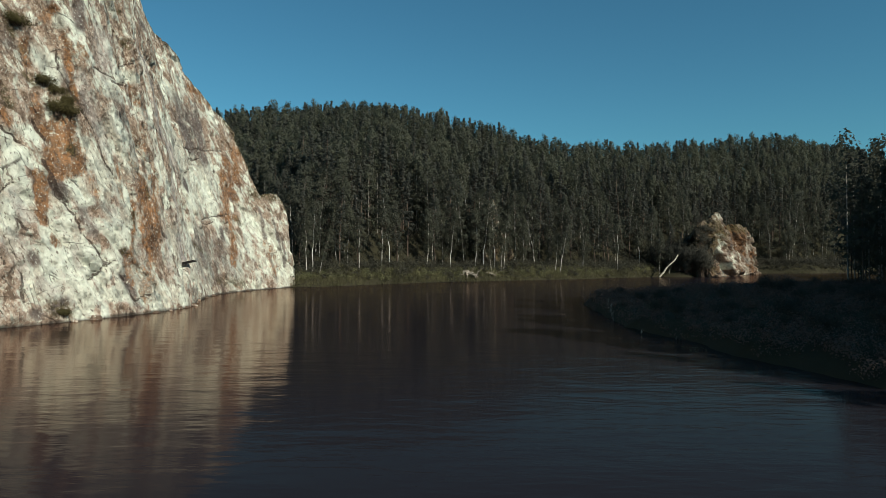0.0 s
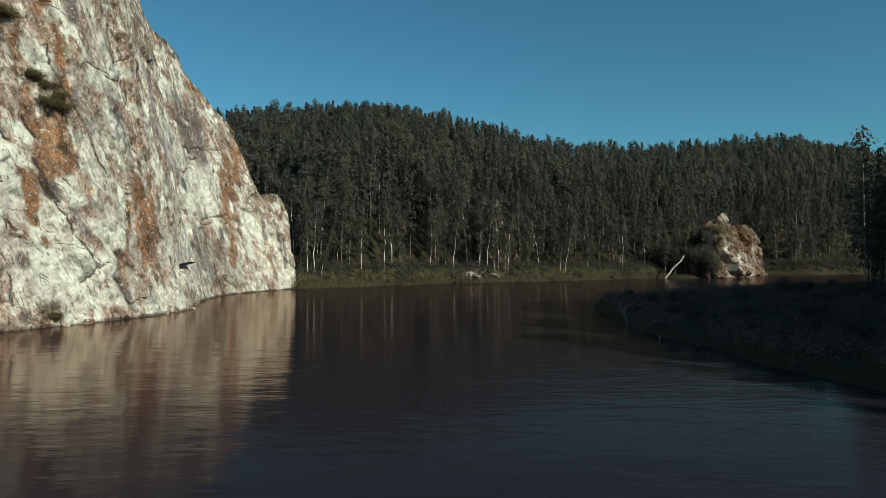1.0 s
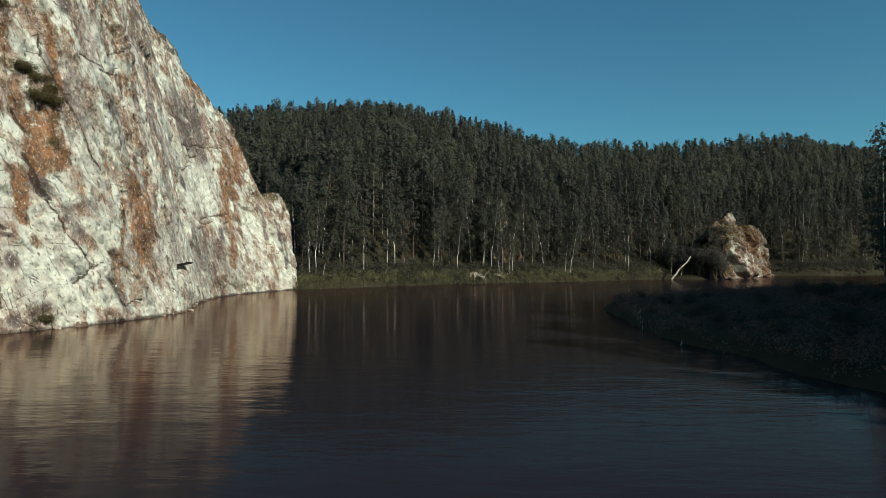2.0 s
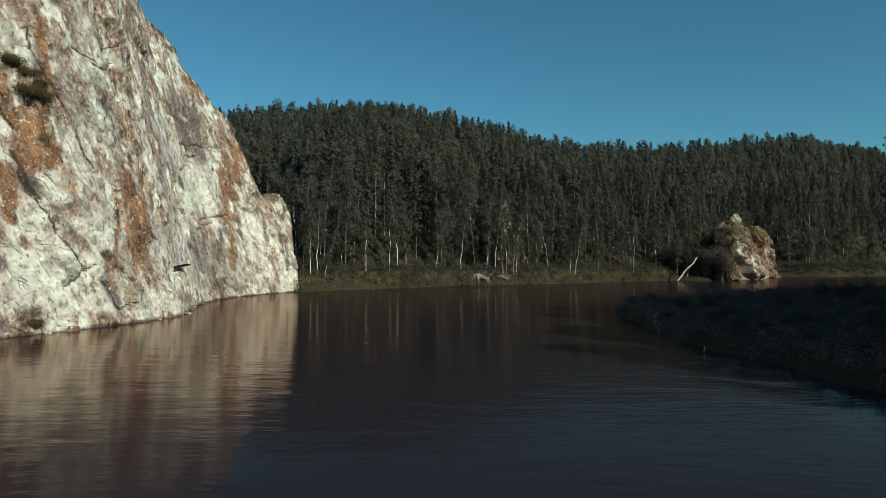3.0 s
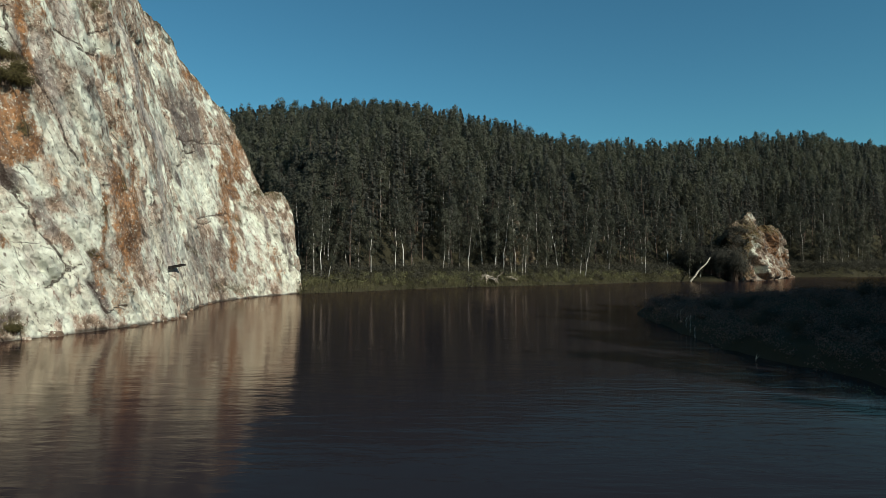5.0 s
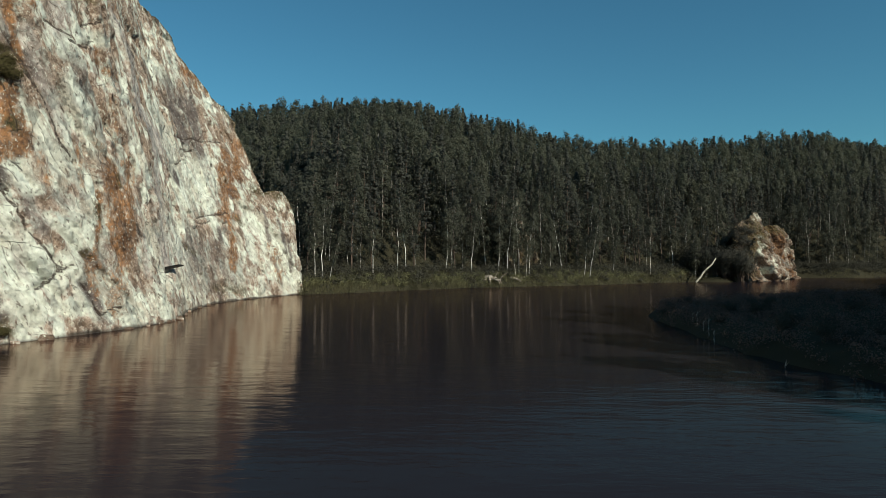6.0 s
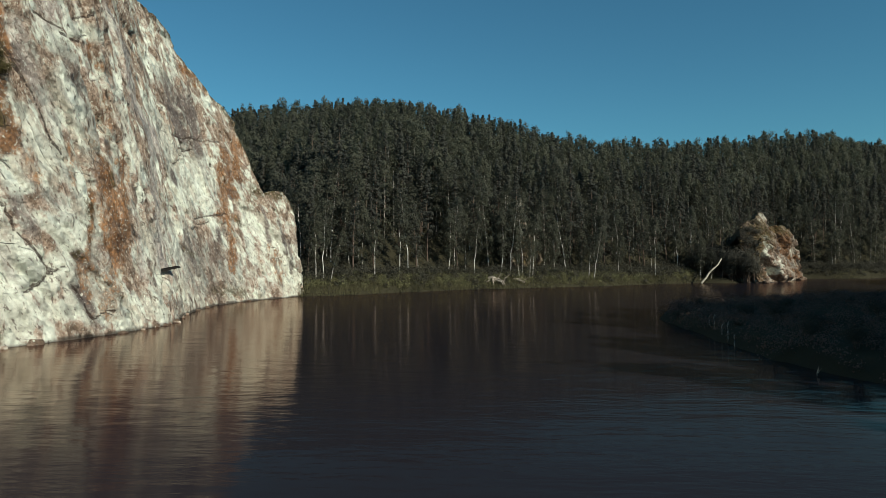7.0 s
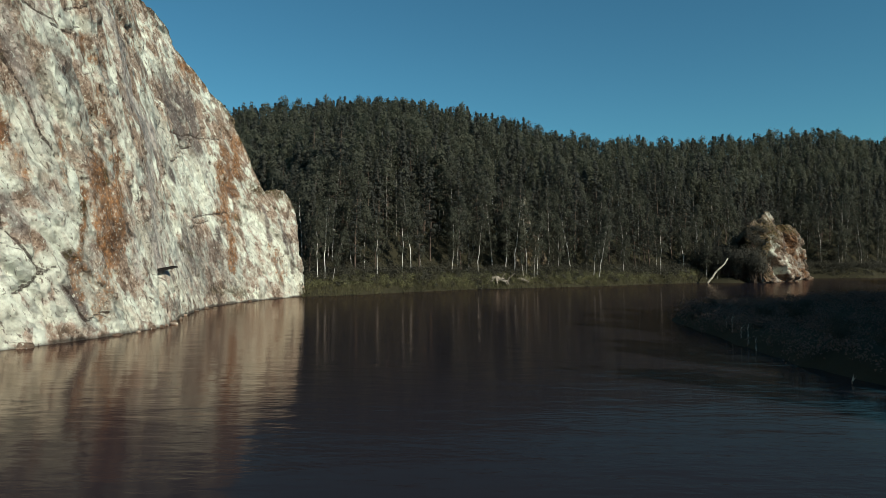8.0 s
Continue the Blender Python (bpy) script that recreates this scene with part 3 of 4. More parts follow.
def build_crag(name, path, fine, top_table, back_table, strokes, seed, rows, step, scale=1.0, rough_top=0.8, joints=(), by_length=False, stain=(0.0, 0.0), back_to=None, mat=ROCK, relief=1.0):
    """A rock wall that follows a path on the ground, leaning back and broken along its joints, with the ground on its top."""
    x0, y0, q = resample(path[0], path[1], 0.05)
    m = int(2.2 * scale / 0.05) // 2 * 2 + 1
    h = m // 2
    x0[h:-h], y0[h:-h] = np.convolve(x0, np.ones(m) / m, "valid"), np.convolve(y0, np.ones(m) / m, "valid")
    # fine columns where the face is seen, coarse ones round the corners
    keep, last = [], -9.0
    for i, s in enumerate(q):
        if s - last >= (step if fine[0] < y0[i] < fine[1] else 4 * step):
            keep.append(i)
            last = s
    tx, ty = np.gradient(x0), np.gradient(y0)
    ln = np.hypot(tx, ty)
    nx, ny = ty / ln, -tx / ln
    x0, y0, q, nx, ny = x0[keep], y0[keep], q[keep], nx[keep], ny[keep]
    v = np.concatenate([np.linspace(-1.5, 0, 6)[:-1], np.linspace(0, 1, rows)])
    key = q if by_length else y0
    top = np.interp(key, *top_table) + rough_top * fbm(q / (3.0 * scale), q * 0, 21 + seed, 4)
    U, V = np.meshgrid(q, v, indexing="ij")
    Z = np.where(V < 0, V, V * top[:, None])
    lean = np.interp(key, *back_table)[:, None] * np.maximum(Z, 0)
    u, z = U / scale, Z / scale
    f1, j1, t1 = facets(u, z, (5.0, 13.0), 0.62, 4 + seed, 1.3, 0.11)
    f2, j2, t2 = facets(u + 1.4 * fbm(u / 3, z / 3, 31), z + 1.2 * fbm(u / 2, z / 2, 36), (1.8, 3.6), 0.5, 2 + seed, 1.5, 0.10)
    f3, j3, t3 = facets(u + 0.5 * fbm(u, z, 37), z + 0.6 * fbm(u, z, 33), (0.85, 1.2), 0.35, 3 + seed, 1.6, 0.15)
    f4, j4, t4 = facets(u + 0.3 * fbm(2 * u, 2 * z, 38), z, (0.42, 0.5), 0.2, 5 + seed, 1.6, 0.3)
    rough = fbm((u + 0.6 * z) / 1.5, z / 2.8, 40, 5)
    calmer = 1 - 0.45 * smoothstep((key - 64) / 8)[:, None] * (not by_length)
    out = relief * (0.8 * f1 + 0.34 * f2 + calmer * (0.15 * f3 + 0.05 * f4) + 0.12 * rough)
    broken = smoothstep(3 * fbm(u / 5, z / 5, 77) + 0.5)
    out = out - 0.30 * np.exp(-(j1 / 0.045) ** 2) - broken * (0.10 * np.exp(-(j2 / 0.06) ** 2) + 0.05 * np.exp(-(j3 / 0.10) ** 2))
    wob = 1.3 * fbm((U + 0.5 * Z) / 1.4, Z / 2.2, 60 + seed, 5)
    rust, grey, dark, moss, pale = (capsules(U, Z, rows_of, wob) for rows_of in (*strokes, [])[:5])
    bare = pale * by_length
    rust, dark = np.maximum(rust, stain[0]) * (1 - 0.9 * bare), np.maximum(dark, stain[1]) * (1 - 0.9 * bare)
    open_joint = capsules(U + 0.9 * fbm(U / 1.3, Z / 1.3, 71), Z + 0.9 * fbm(U / 1.3, Z / 1.3, 72), joints, 0 * U)
    out = out * (1 - 0.6 * np.clip(capsules(U, Z, strokes[1], 0 * U), 0, 1))
    out = out * (1 - 0.4 * smoothstep((Z - top[:, None] + 3) / 3))
    out = scale * out * (smoothstep((Z + 0.4) / 1.5) * 0.8 + 0.2) - 0.22 * open_joint
    X = x0[:, None] + nx[:, None] * (out - lean)
    Y = y0[:, None] + ny[:, None] * (out - lean)
    # the top runs back as rough ground
    xs, ys, zs = [X], [Y], [Z]
    for m, drop in ((0.5, 0.0), (1.2, 0.3), (2.5, 1.2), (6, 3.5), (14, 8), (26, 14)):
        r = fbm(U[:, :1] / 2 + m, U[:, :1] * 0 + m, 51)
        bx, by = (-nx[:, None], -ny[:, None]) if back_to is None else back_to
        xs.append(X[:, -1:] + bx * m * scale)
        ys.append(Y[:, -1:] + by * m * scale)
        zs.append(Z[:, -1:] - drop * scale + 0.7 * r)
    X, Y, Z2 = np.concatenate(xs, 1), np.concatenate(ys, 1), np.concatenate(zs, 1)
    nu, nvv = X.shape
    ob = mesh_object(name, np.stack([X, Y, Z2], 2).reshape(-1, 3), grid_faces(nu, nvv)[:, ::-1], mat, smooth=True)
    edge = smoothstep((Z - top[:, None] + 1.0) / 1.0)
    layers = {"rust": rust, "grey": grey, "dark": dark, "crack": open_joint, "moss": np.maximum(moss, edge),
              "wet": smoothstep((0.32 + 0.3 * wob - Z) / 0.25), "pale": pale, "aged": 0.55 + 0.45 * smoothstep((Z + 3 * wob - 7) / 9), "tone": 0.25 * t1 + 0.3 * t2 + 0.25 * t3 + 0.2 * t4, "along": U}
    for key, values in layers.items():
        a = ob.data.attributes.new(key, 'FLOAT', 'POINT')
        a.data.foreach_set("value", np.pad(values, ((0, 0), (0, nvv - U.shape[1])), mode="edge").astype(np.float32).ravel())
    return ob


cliff = build_crag("cliff", (CLIFF_X, CLIFF_Y), (37, 116.5), (TOP_Y, TOP_Z), (BACK_Y, BACK),
                   (CLIFF_RUST, CLIFF_GREY, CLIFF_DARK, CLIFF_MOSS, CLIFF_PALE), 0, 270, 0.155, joints=CLIFF_JOINTS)
tagged(cliff, "tall pale limestone cliff with rusty streaks rising from river", "cliff")

# the smaller crag across the river
CRAG_X = [57.5, 57.8, 58.8, 61.5, 65, 70, 76.5, 82.8, 88, 91.5, 94, 97, 101]
CRAG_Y = [188, 178, 172.5, 170.5, 174, 179, 189, 199, 209, 216, 223, 232, 245]
CRAG_TOP = ([0, 10, 15, 19, 24, 29, 33, 37, 40.3, 43, 45, 53, 61, 69, 74, 79, 85, 110], [8, 10, 10.5, 11.5, 14.5, 16.5, 17.3, 18.4, 19.0, 15.2, 14.9, 15.4, 15.8, 15.2, 11, 5.5, 3, 2])
CRAG_RUST = [(43.1, 12.6, 48.1, 7.1, 3.0, 1), (70.6, 6.4, 58.4, 0.4, 1.25, 1), (18.1, 11.3, 17.9, 9.8, 0.88, 0.7), (26.9, 8.4, 44.6, 10.3, 0.91, 0.6), (13.6, 4.0, 20.1, 1.1, 1.01, 0.8), (47, 13, 56, 9, 2.5, 1.0)]
CRAG_RUST += [(57, 6.5, 64, 1.0, 2.0, 1.0), (52, 3, 57, 1.0, 1.2, 0.9), (44, 13.5, 60, 11, 3.2, 1.0), (48, 9, 58, 7, 2.6, 1.0)]
CRAG_DARK = [(41.6, 14.2, 35.4, 7.0, 2.22, 1), (51.9, 13.8, 53.4, 9.6, 2.84, 0.9), (17.9, 6.2, 23.4, 1.4, 1.06, 1), (39.1, 2.0, 35.1, 0.9, 1.53, 1), (18.9, 10.0, 13.6, 4.0, 2.14, 1), (33.6, 8.5, 34.4, 6.2, 1.06, 1), (40.4, 15.7, 40.6, 11.8, 1.0, 1), (48.1, 7.1, 53.6, 3.8, 1.44, 0.8), (28, 14, 34, 13, 2.4, 1.0), (10, 4, 15, 6, 2.5, 1.0)]
CRAG_MOSS = [(18, 9, 34, 13.5, 3.4, 1.0), (44, 15, 66, 15, 1.2, 0.8), (0, 4, 18, 6, 6.0, 1.0), (14, 9, 33, 14.5, 2.6, 1.0), (44, 14.3, 63, 13.4, 1.1, 1.0), (12, 2, 22, 3, 2.6, 1.0), (35, 16, 38, 15, 1.4, 0.8)]
CRAG_PALE = [(47.6, 6.3, 41.9, 1.1, 1.47, 1), (32.4, 11.5, 22.4, 4.0, 0.89, 1), (21.9, 8.4, 17.6, 4.0, 0.73, 1), (32.4, 5.1, 28.4, 2.5, 1.03, 1), (38.1, 17.7, 38.9, 15.6, 1.07, 1), (17.1, 1.1, 17.4, 0.6, 0.56, 1), (39.4, 5.4, 39.6, 3.9, 1.37, 1), (49.1, 10.3, 47.4, 8.7, 0.85, 0.9)]
crag = build_crag("crag", (CRAG_X, CRAG_Y), (168, 225), CRAG_TOP, ([0, 14, 25, 31, 55, 75], [0.5, 0.5, 0.45, 0.34, 0.30, 0.2]),
                  (CRAG_RUST, [], CRAG_DARK, CRAG_MOSS, CRAG_PALE), 11, 110, 0.24, 0.9, rough_top=1.3, by_length=True, stain=(0.45, 0.42), back_to=(-0.25, 0.97), mat=BROWNROCK, relief=3.6)
tagged(crag, "weathered brown and white rock outcrop beside the far shore", "rock")


# ---- trees ----
def tube(points, radii, sides=6):
    """A tapered limb along points."""
    vs, fs = [], []
    for i, (p, r) in enumerate(zip(points, radii)):
        a = Vector(points[min(i + 1, len(points) - 1)]) - Vector(points[max(i - 1, 0)])
        quat = a.to_track_quat('Z', 'Y')
        for k in range(sides):
            t = 2 * math.pi * k / sides
            vs.append(Vector(p) + quat @ Vector((r * math.cos(t), r * math.sin(t), 0)))
    for i in range(len(points) - 1):
        for k in range(sides):
            k2 = (k + 1) % sides
            fs.append((i * sides + k, i * sides + k2, (i + 1) * sides + k2, (i + 1) * sides + k))
    fs.append(tuple(range((len(points) - 1) * sides, len(points) * sides)))
    return vs, fs


def join(pieces):
    vs, fs = [], []
    for v, f in pieces:
        base = len(vs)
        vs.extend(v)
        fs.extend(tuple(i + base for i in face) for face in f)
    return vs, fs


def leaves(rng, centres, spreads, count, size, droop=0.0, flat=0.7, axis=True):
    """Clumps of small leaf triangles round centres, turned outwards as sprays of leaves are: points and triangles."""
    n = len(centres) * count
    c = np.repeat(np.asarray([tuple(p) for p in centres], float), count, 0)
    s = np.repeat(np.asarray(spreads), count)[:, None]
    d = rng.normal(size=(n, 3))
    d *= (np.minimum(0.25 + 0.75 * rng.random(n) ** 0.5, 1.0) / np.linalg.norm(d, axis=1))[:, None]
    mid = c + d * s * (0.95, 0.95, 0.95 * flat)
    mid[:, 2] -= droop * np.hypot(d[:, 0], d[:, 1]) * s[:, 0]
    out = d * 0.8 + (0, 0, 0.3) + 0.14 * rng.normal(size=(n, 3))
    if axis:
        far = np.c_[c[:, :2], np.zeros(n)]
        out = out + 0.7 * far / (np.linalg.norm(far, axis=1)[:, None] + 0.2)
    out /= np.linalg.norm(out, axis=1)[:, None]
    a = np.cross(out, rng.normal(size=(n, 3)))
    a /= np.linalg.norm(a, axis=1)[:, None]
    b = np.cross(out, a)
    k = size * rng.uniform(0.6, 1.25, n)[:, None]
    v = np.stack([mid + a * k, mid - a * k * 0.5 + b * k * 0.75, mid - a * k * 0.5 - b * k * 0.75], 1).reshape(-1, 3)
    return v, np.arange(n * 3).reshape(-1, 3)


def trunk_line(rng, height, bend):
    a = rng.uniform(0, 2 * math.pi)
    zs = np.linspace(0, 1, 8)
    return [Vector((bend * math.cos(a) * z ** 2 * height + 0.12 * rng.normal(), bend * math.sin(a) * z ** 2 * height + 0.12 * rng.normal(), height * z - (0.4 if z == 0 else 0))) for z in zs]


def birch_shape(rng, height, detail=1.0, bare=None):
    line = trunk_line(rng, height, rng.uniform(0, 0.10))
    r0 = 0.006 * height
    wood = [tube(line, [r0 * (1.05 - 0.97 * i / 7) for i in range(8)], 6)]
    centres, spreads = [], []
    start = rng.uniform(0.05, 0.2) if bare is None else bare
    for i in range(int(40 * detail)):
        t = start + (1 - start) * ((i + rng.random()) / int(40 * detail)) ** 0.9
        p = line[0].lerp(line[-1], t)
        k = min(int(t * 7), 6)
        p = line[k].lerp(line[k + 1], t * 7 - k)
        w = height * 0.15 * (math.sin(math.pi * min(1, (t - start) / (1.04 - start)) ** 0.75) + 0.12)
        ang = rng.uniform(0, 2 * math.pi)
        reach = w * rng.uniform(0.35, 1.0)
        tip = p + Vector((reach * math.cos(ang), reach * math.sin(ang), reach * rng.uniform(0.1, 0.7)))
        if i % 3 == 0:
            wood.append(tube([p, p.lerp(tip, 0.5) + Vector((0, 0, 0.15)), tip], [0.05, 0.035, 0.012], 3))
        centres.append(tip)
        spreads.append(rng.uniform(0.7, 1.25) * height / 18)
    return wood[0], join(wood[1:]), centres, spreads


def pine_shape(rng, height, detail=1.0):
    line = trunk_line(rng, height, rng.uniform(0, 0.02))
    r0 = 0.011 * height
    wood = [tube(line, [r0 * (1.05 - 0.95 * i / 7) for i in range(8)], 6)]
    centres, spreads = [], []
    start = rng.uniform(0.1, 0.3)
    for i in range(int(40 * detail)):
        t = start + (1 - start) * ((i + rng.random()) / int(40 * detail)) ** 0.85
        k = min(int(t * 7), 6)
        p = line[k].lerp(line[k + 1], t * 7 - k)
        rel = (t - start) / (1 - start)
        w = height * 0.13 * ((1 - rel) ** 0.85 + 0.05) * (0.55 + 0.45 * min(1, rel * 4))
        ang = rng.uniform(0, 2 * math.pi)
        reach = w * rng.uniform(0.3, 1.0)
        tip = p + Vector((reach * math.cos(ang), reach * math.sin(ang), reach * rng.uniform(-0.1, 0.35)))
        if i % 3 == 0:
            wood.append(tube([p, tip], [0.05, 0.012], 3))
        centres.append(tip)
        spreads.append(rng.uniform(0.5, 1.0) * (1.15 - 0.6 * rel) * height / 18)
    centres.append(line[-1])
    spreads.append(0.35)
    return wood[0], join(wood[1:]), centres, spreads


rng = np.random.default_rng(5)


def tree_thing(kind, height, label, count=24, size=0.22, rng=rng, **more):
    top = new(kind + "_tree")
    shape = birch_shape if kind == "birch" else pine_shape
    wood, limbs, centres, spreads = shape(rng, height, 1.7, **more)
    mesh_object("trunk", wood[0], wood[1], PINEBARK if kind == "pine" else WHITEBARK if more else BIRCHBARK, top, smooth=True)
    mesh_object("branchwork", limbs[0], limbs[1], PINEBARK, top)["kind"] = "stuff"
    v, f = leaves(rng, centres, 0.85 * np.array(spreads), count, size, 0.5 if kind == "birch" else 0.0, 1.15 if kind == "birch" else 0.6)
    big_mesh("crown", v, f, BIRCHLEAF if kind == "birch" else PINE, parent=top)
    return tagged(top, label, "tree", "trees along the river bank")


BIRCH_LABEL = "slender white-barked birch with dark green leaves on river bank"
PINE_LABEL = "tall dark green pine with brown trunk on wooded slope"
birches = [tree_thing("birch", h, BIRCH_LABEL) for h in (19.0, 17.0, 21.0, 14.0, 18.0)]
pines = [tree_thing("pine", h, PINE_LABEL) for h in (20.0, 22.0, 18.0)]


def bank_y(x):
    return float(interp(x, BANK_X, BANK_Y))


def on_land(x, y, turn=0.0, size=1.0, tilt=(0, 0)):
    return pose(x, y, float(land(x, y)) - 0.1, tilt[0], tilt[1], turn) @ Matrix.Diagonal((size, size, size, 1))


def place(ob, m):
    """A copy at a pose that carries its own size."""
    c = copy_thing(ob, m)
    c.matrix_basis = m
    return c


taken = []


def free(x, y, gap):
    if any((x - a) ** 2 + (y - b) ** 2 < gap * gap for a, b in taken):
        return False
    taken.append((x, y))
    return True


def plant_bank():
    rnd = random.Random(11)
    made = 0
    while made < 240:
        x = rnd.uniform(-48, 150)
        d = rnd.uniform(6, 30)
        y = bank_y(x) + d
        if 50 < x < 92 and d < (24 if x < 62 else 14):
            continue
        if x > 95 and rnd.random() < 0.5:
            continue
        if not free(x, y, 2.1):
            continue
        birch = rnd.random() < (0.6 if d < 16 else 0.35)
        src = rnd.choice(birches if birch else pines)
        place(src, on_land(x, y, rnd.uniform(0, 360), rnd.uniform(0.72, 1.1), (rnd.gauss(0, 2.5), rnd.gauss(0, 2.5))))
        made += 1


plant_bank()
for k, t in enumerate(birches + pines):
    x = -30 + 22 * k
    t.matrix_basis = on_land(x, bank_y(x) + 17, 40 * k)


def forest(name, spots, label, count=12, size=0.31, grow=1.0):
    """Many trees in one mesh of leaves and one of trunks."""
    protos = []
    for i in range(10):
        h = rng.uniform(15.5, 18.5) * grow
        kind = i % 2
        _, _, c, s = (birch_shape if kind else pine_shape)(rng, h, 1.4)
        lv, lf = leaves(rng, c, 0.95 * np.array(s), count, size, 0.4 if kind else 0.0, 1.0 if kind else 0.6)
        tv = np.array([tuple(p) for p in tube([(0, 0, -0.5), (0, 0, h * 0.8)], [0.12, 0.05], 4)[0]])
        protos.append((lv, lf, tv))
    tf = np.array([(0, 1, 5), (0, 5, 4), (1, 2, 6), (1, 6, 5), (2, 3, 7), (2, 7, 6), (3, 0, 4), (3, 4, 7)])
    for mat, part_name, kinds in ((PINE, name + "_pines", 0), (BIRCHLEAF, name + "_birches", 1)):
        V, F, T, base = [], [], [], 0
        TV, TF, tbase = [], [], 0
        heights = land([q[0] for q in spots], [q[1] for q in spots])
        for (x, y, k, size, turn, tint_value), z in zip(spots, heights):
            if k % 2 != kinds:
                continue
            lv, lf, tv = protos[k]
            c, s = math.cos(turn) * size, math.sin(turn) * size
            r = np.array([[c, s, 0], [-s, c, 0], [0, 0, size]])
            V.append(lv @ r + (x, y, z))
            F.append(lf + base)
            T.append(np.full(len(lv), tint_value))
            base += len(lv)
            TV.append(tv @ r + (x, y, z))
            TF.append(tf + tbase)
            tbase += 8
        ob = big_mesh(part_name, np.concatenate(V), np.concatenate(F), mat, np.concatenate(T))
        tagged(ob, label, "forest", kind="stuff")
        big_mesh("trunks", np.concatenate(TV), np.concatenate(TF), GREYBARK if kinds else PINEBARK, parent=ob)["kind"] = "stuff"


def hill_spots():
    rnd = random.Random(21)
    spots, cells = [], {}
    for _ in range(60000):
        x = rnd.uniform(-114, 190)
        yb, yr = bank_y(x), float(interp(x, RIDGE_X, RIDGE_Y))
        y = rnd.uniform(yb + 24, yr + 9)
        key = (int(x // 3.3), int(y // 3.3))
        if key in cells:
            continue
        cells[key] = 1
        spots.append((x, y, rnd.randrange(10), rnd.uniform(0.9, 1.1), rnd.uniform(0, 6.28), rnd.random()))
    return spots


HILL = hill_spots()
forest("hillside_forest", HILL, "dense dark green mixed forest covering the hillside")


def east_spots():
    rnd = random.Random(22)
    xs = [rnd.uniform(24, 112) for _ in range(8000)]
    ys = [rnd.uniform(-60, 104) for _ in range(8000)]
    spots, cells = [], {}
    for x, y, z in zip(xs, ys, land(xs, ys)):
        cell = 2.7 if x < 60 and y > 0 else 4.6
        key = (int(x // cell), int(y // cell), cell)
        if x < (50 if y < -3 else 37 if y < 46 else 40.5) + max(0, y - 69.5) * 0.62 or z < 0.5 or key in cells:
            continue
        cells[key] = 1
        spots.append((x, y, rnd.randrange(10), rnd.uniform(0.8, 1.12) * (0.74 if y > 55 else 1.0), rnd.uniform(0, 6.28), rnd.random()))
    return spots


EAST = east_spots()
# trees up to y 55 stay out of view, added to shade the spit
forest("east_bank_forest", [q for q in EAST if q[1] <= 55], "unseen tall trees added to shade the river spit", 7, 0.6, 1.25)
forest("east_bank_edge", [q for q in EAST if q[1] > 55], "shaded black-green trees at the forest edge", 14, 0.3, 1.25)


# ---- undergrowth and grass ----
def bushes(name, spots, mat, label, category, per=26, size=0.16):
    """Low leafy growth in one mesh: spots of x, y, width, height."""
    cs, sp, ts = [], [], []
    for (x, y, w, h), z in zip(spots, land([q[0] for q in spots], [q[1] for q in spots])):
        for _ in range(3):
            cs.append((x + rng.normal() * w * 0.3, y + rng.normal() * w * 0.3, z + h * rng.uniform(0.15, 0.85)))
            sp.append(w * 0.55)
            ts.append(rng.random())
    v, f = leaves(rng, cs, sp, per, size, 0.0, 1.0, axis=False)
    ob = big_mesh(name, v, f, mat, np.repeat(ts, per * 3))
    return tagged(ob, label, category, kind="stuff")


def undergrowth_spots():
    rnd = random.Random(31)
    out = []
    for _ in range(2000):
        x = rnd.uniform(-50, 170)
        d = 4.5 + rnd.random() ** 1.4 * 26
        if rnd.random() < 0.3:
            d = rnd.uniform(1.5, 7)
        h = rnd.uniform(0.6, 1.4) + max(0, d - 6) * 0.12 * rnd.random()
        out.append((x, bank_y(x) + d, rnd.uniform(1.0, 2.4), h + 0.3))
    for _ in range(160):
        x = rnd.uniform(-36, 130)
        out.append((x, bank_y(x) + rnd.uniform(0.0, 3.0), rnd.uniform(0.8, 2.2), rnd.uniform(0.4, 1.2)))
    for _ in range(520):
        x = rnd.uniform(-36, 130)
        out.append((x, bank_y(x) + rnd.uniform(3.4, 8.5), rnd.uniform(1.6, 3.4), rnd.uniform(0.9, 2.6)))
    return out


bushes("undergrowth", undergrowth_spots(), SHRUB, "dark leafy undergrowth beneath the bank trees", "undergrowth", 22, 0.19)


def grass(name, spots, label):
    """Blades in tufts: spots of x, y, height, spread."""
    V, T = [], []
    for (x, y, h, w), z in zip(spots, land([q[0] for q in spots], [q[1] for q in spots])):
        if z < 0.02:
            continue
        n = 9
        c = np.array([x, y, z - 0.05]) + np.c_[rng.normal(size=(n, 2)) * w, np.zeros(n)]
        a = rng.uniform(0, 6.28, n)
        tip = c + np.c_[rng.normal(size=(n, 2)) * h * 0.35, h * rng.uniform(0.6, 1.2, n)]
        side = np.c_[np.cos(a), np.sin(a), np.zeros(n)] * 0.045
        V.append(np.stack([c - side, c + side, tip], 1).reshape(-1, 3))
        T.append(np.full(n * 3, 0.4 * rng.random() + 1.6 * float(value_noise(np.array(x / 6), np.array(y / 6), 4)) - 0.5))
    V = np.concatenate(V)
    return tagged(big_mesh(name, V, np.arange(len(V)).reshape(-1, 3), GRASS, np.concatenate(T)), label, "grass", kind="stuff")


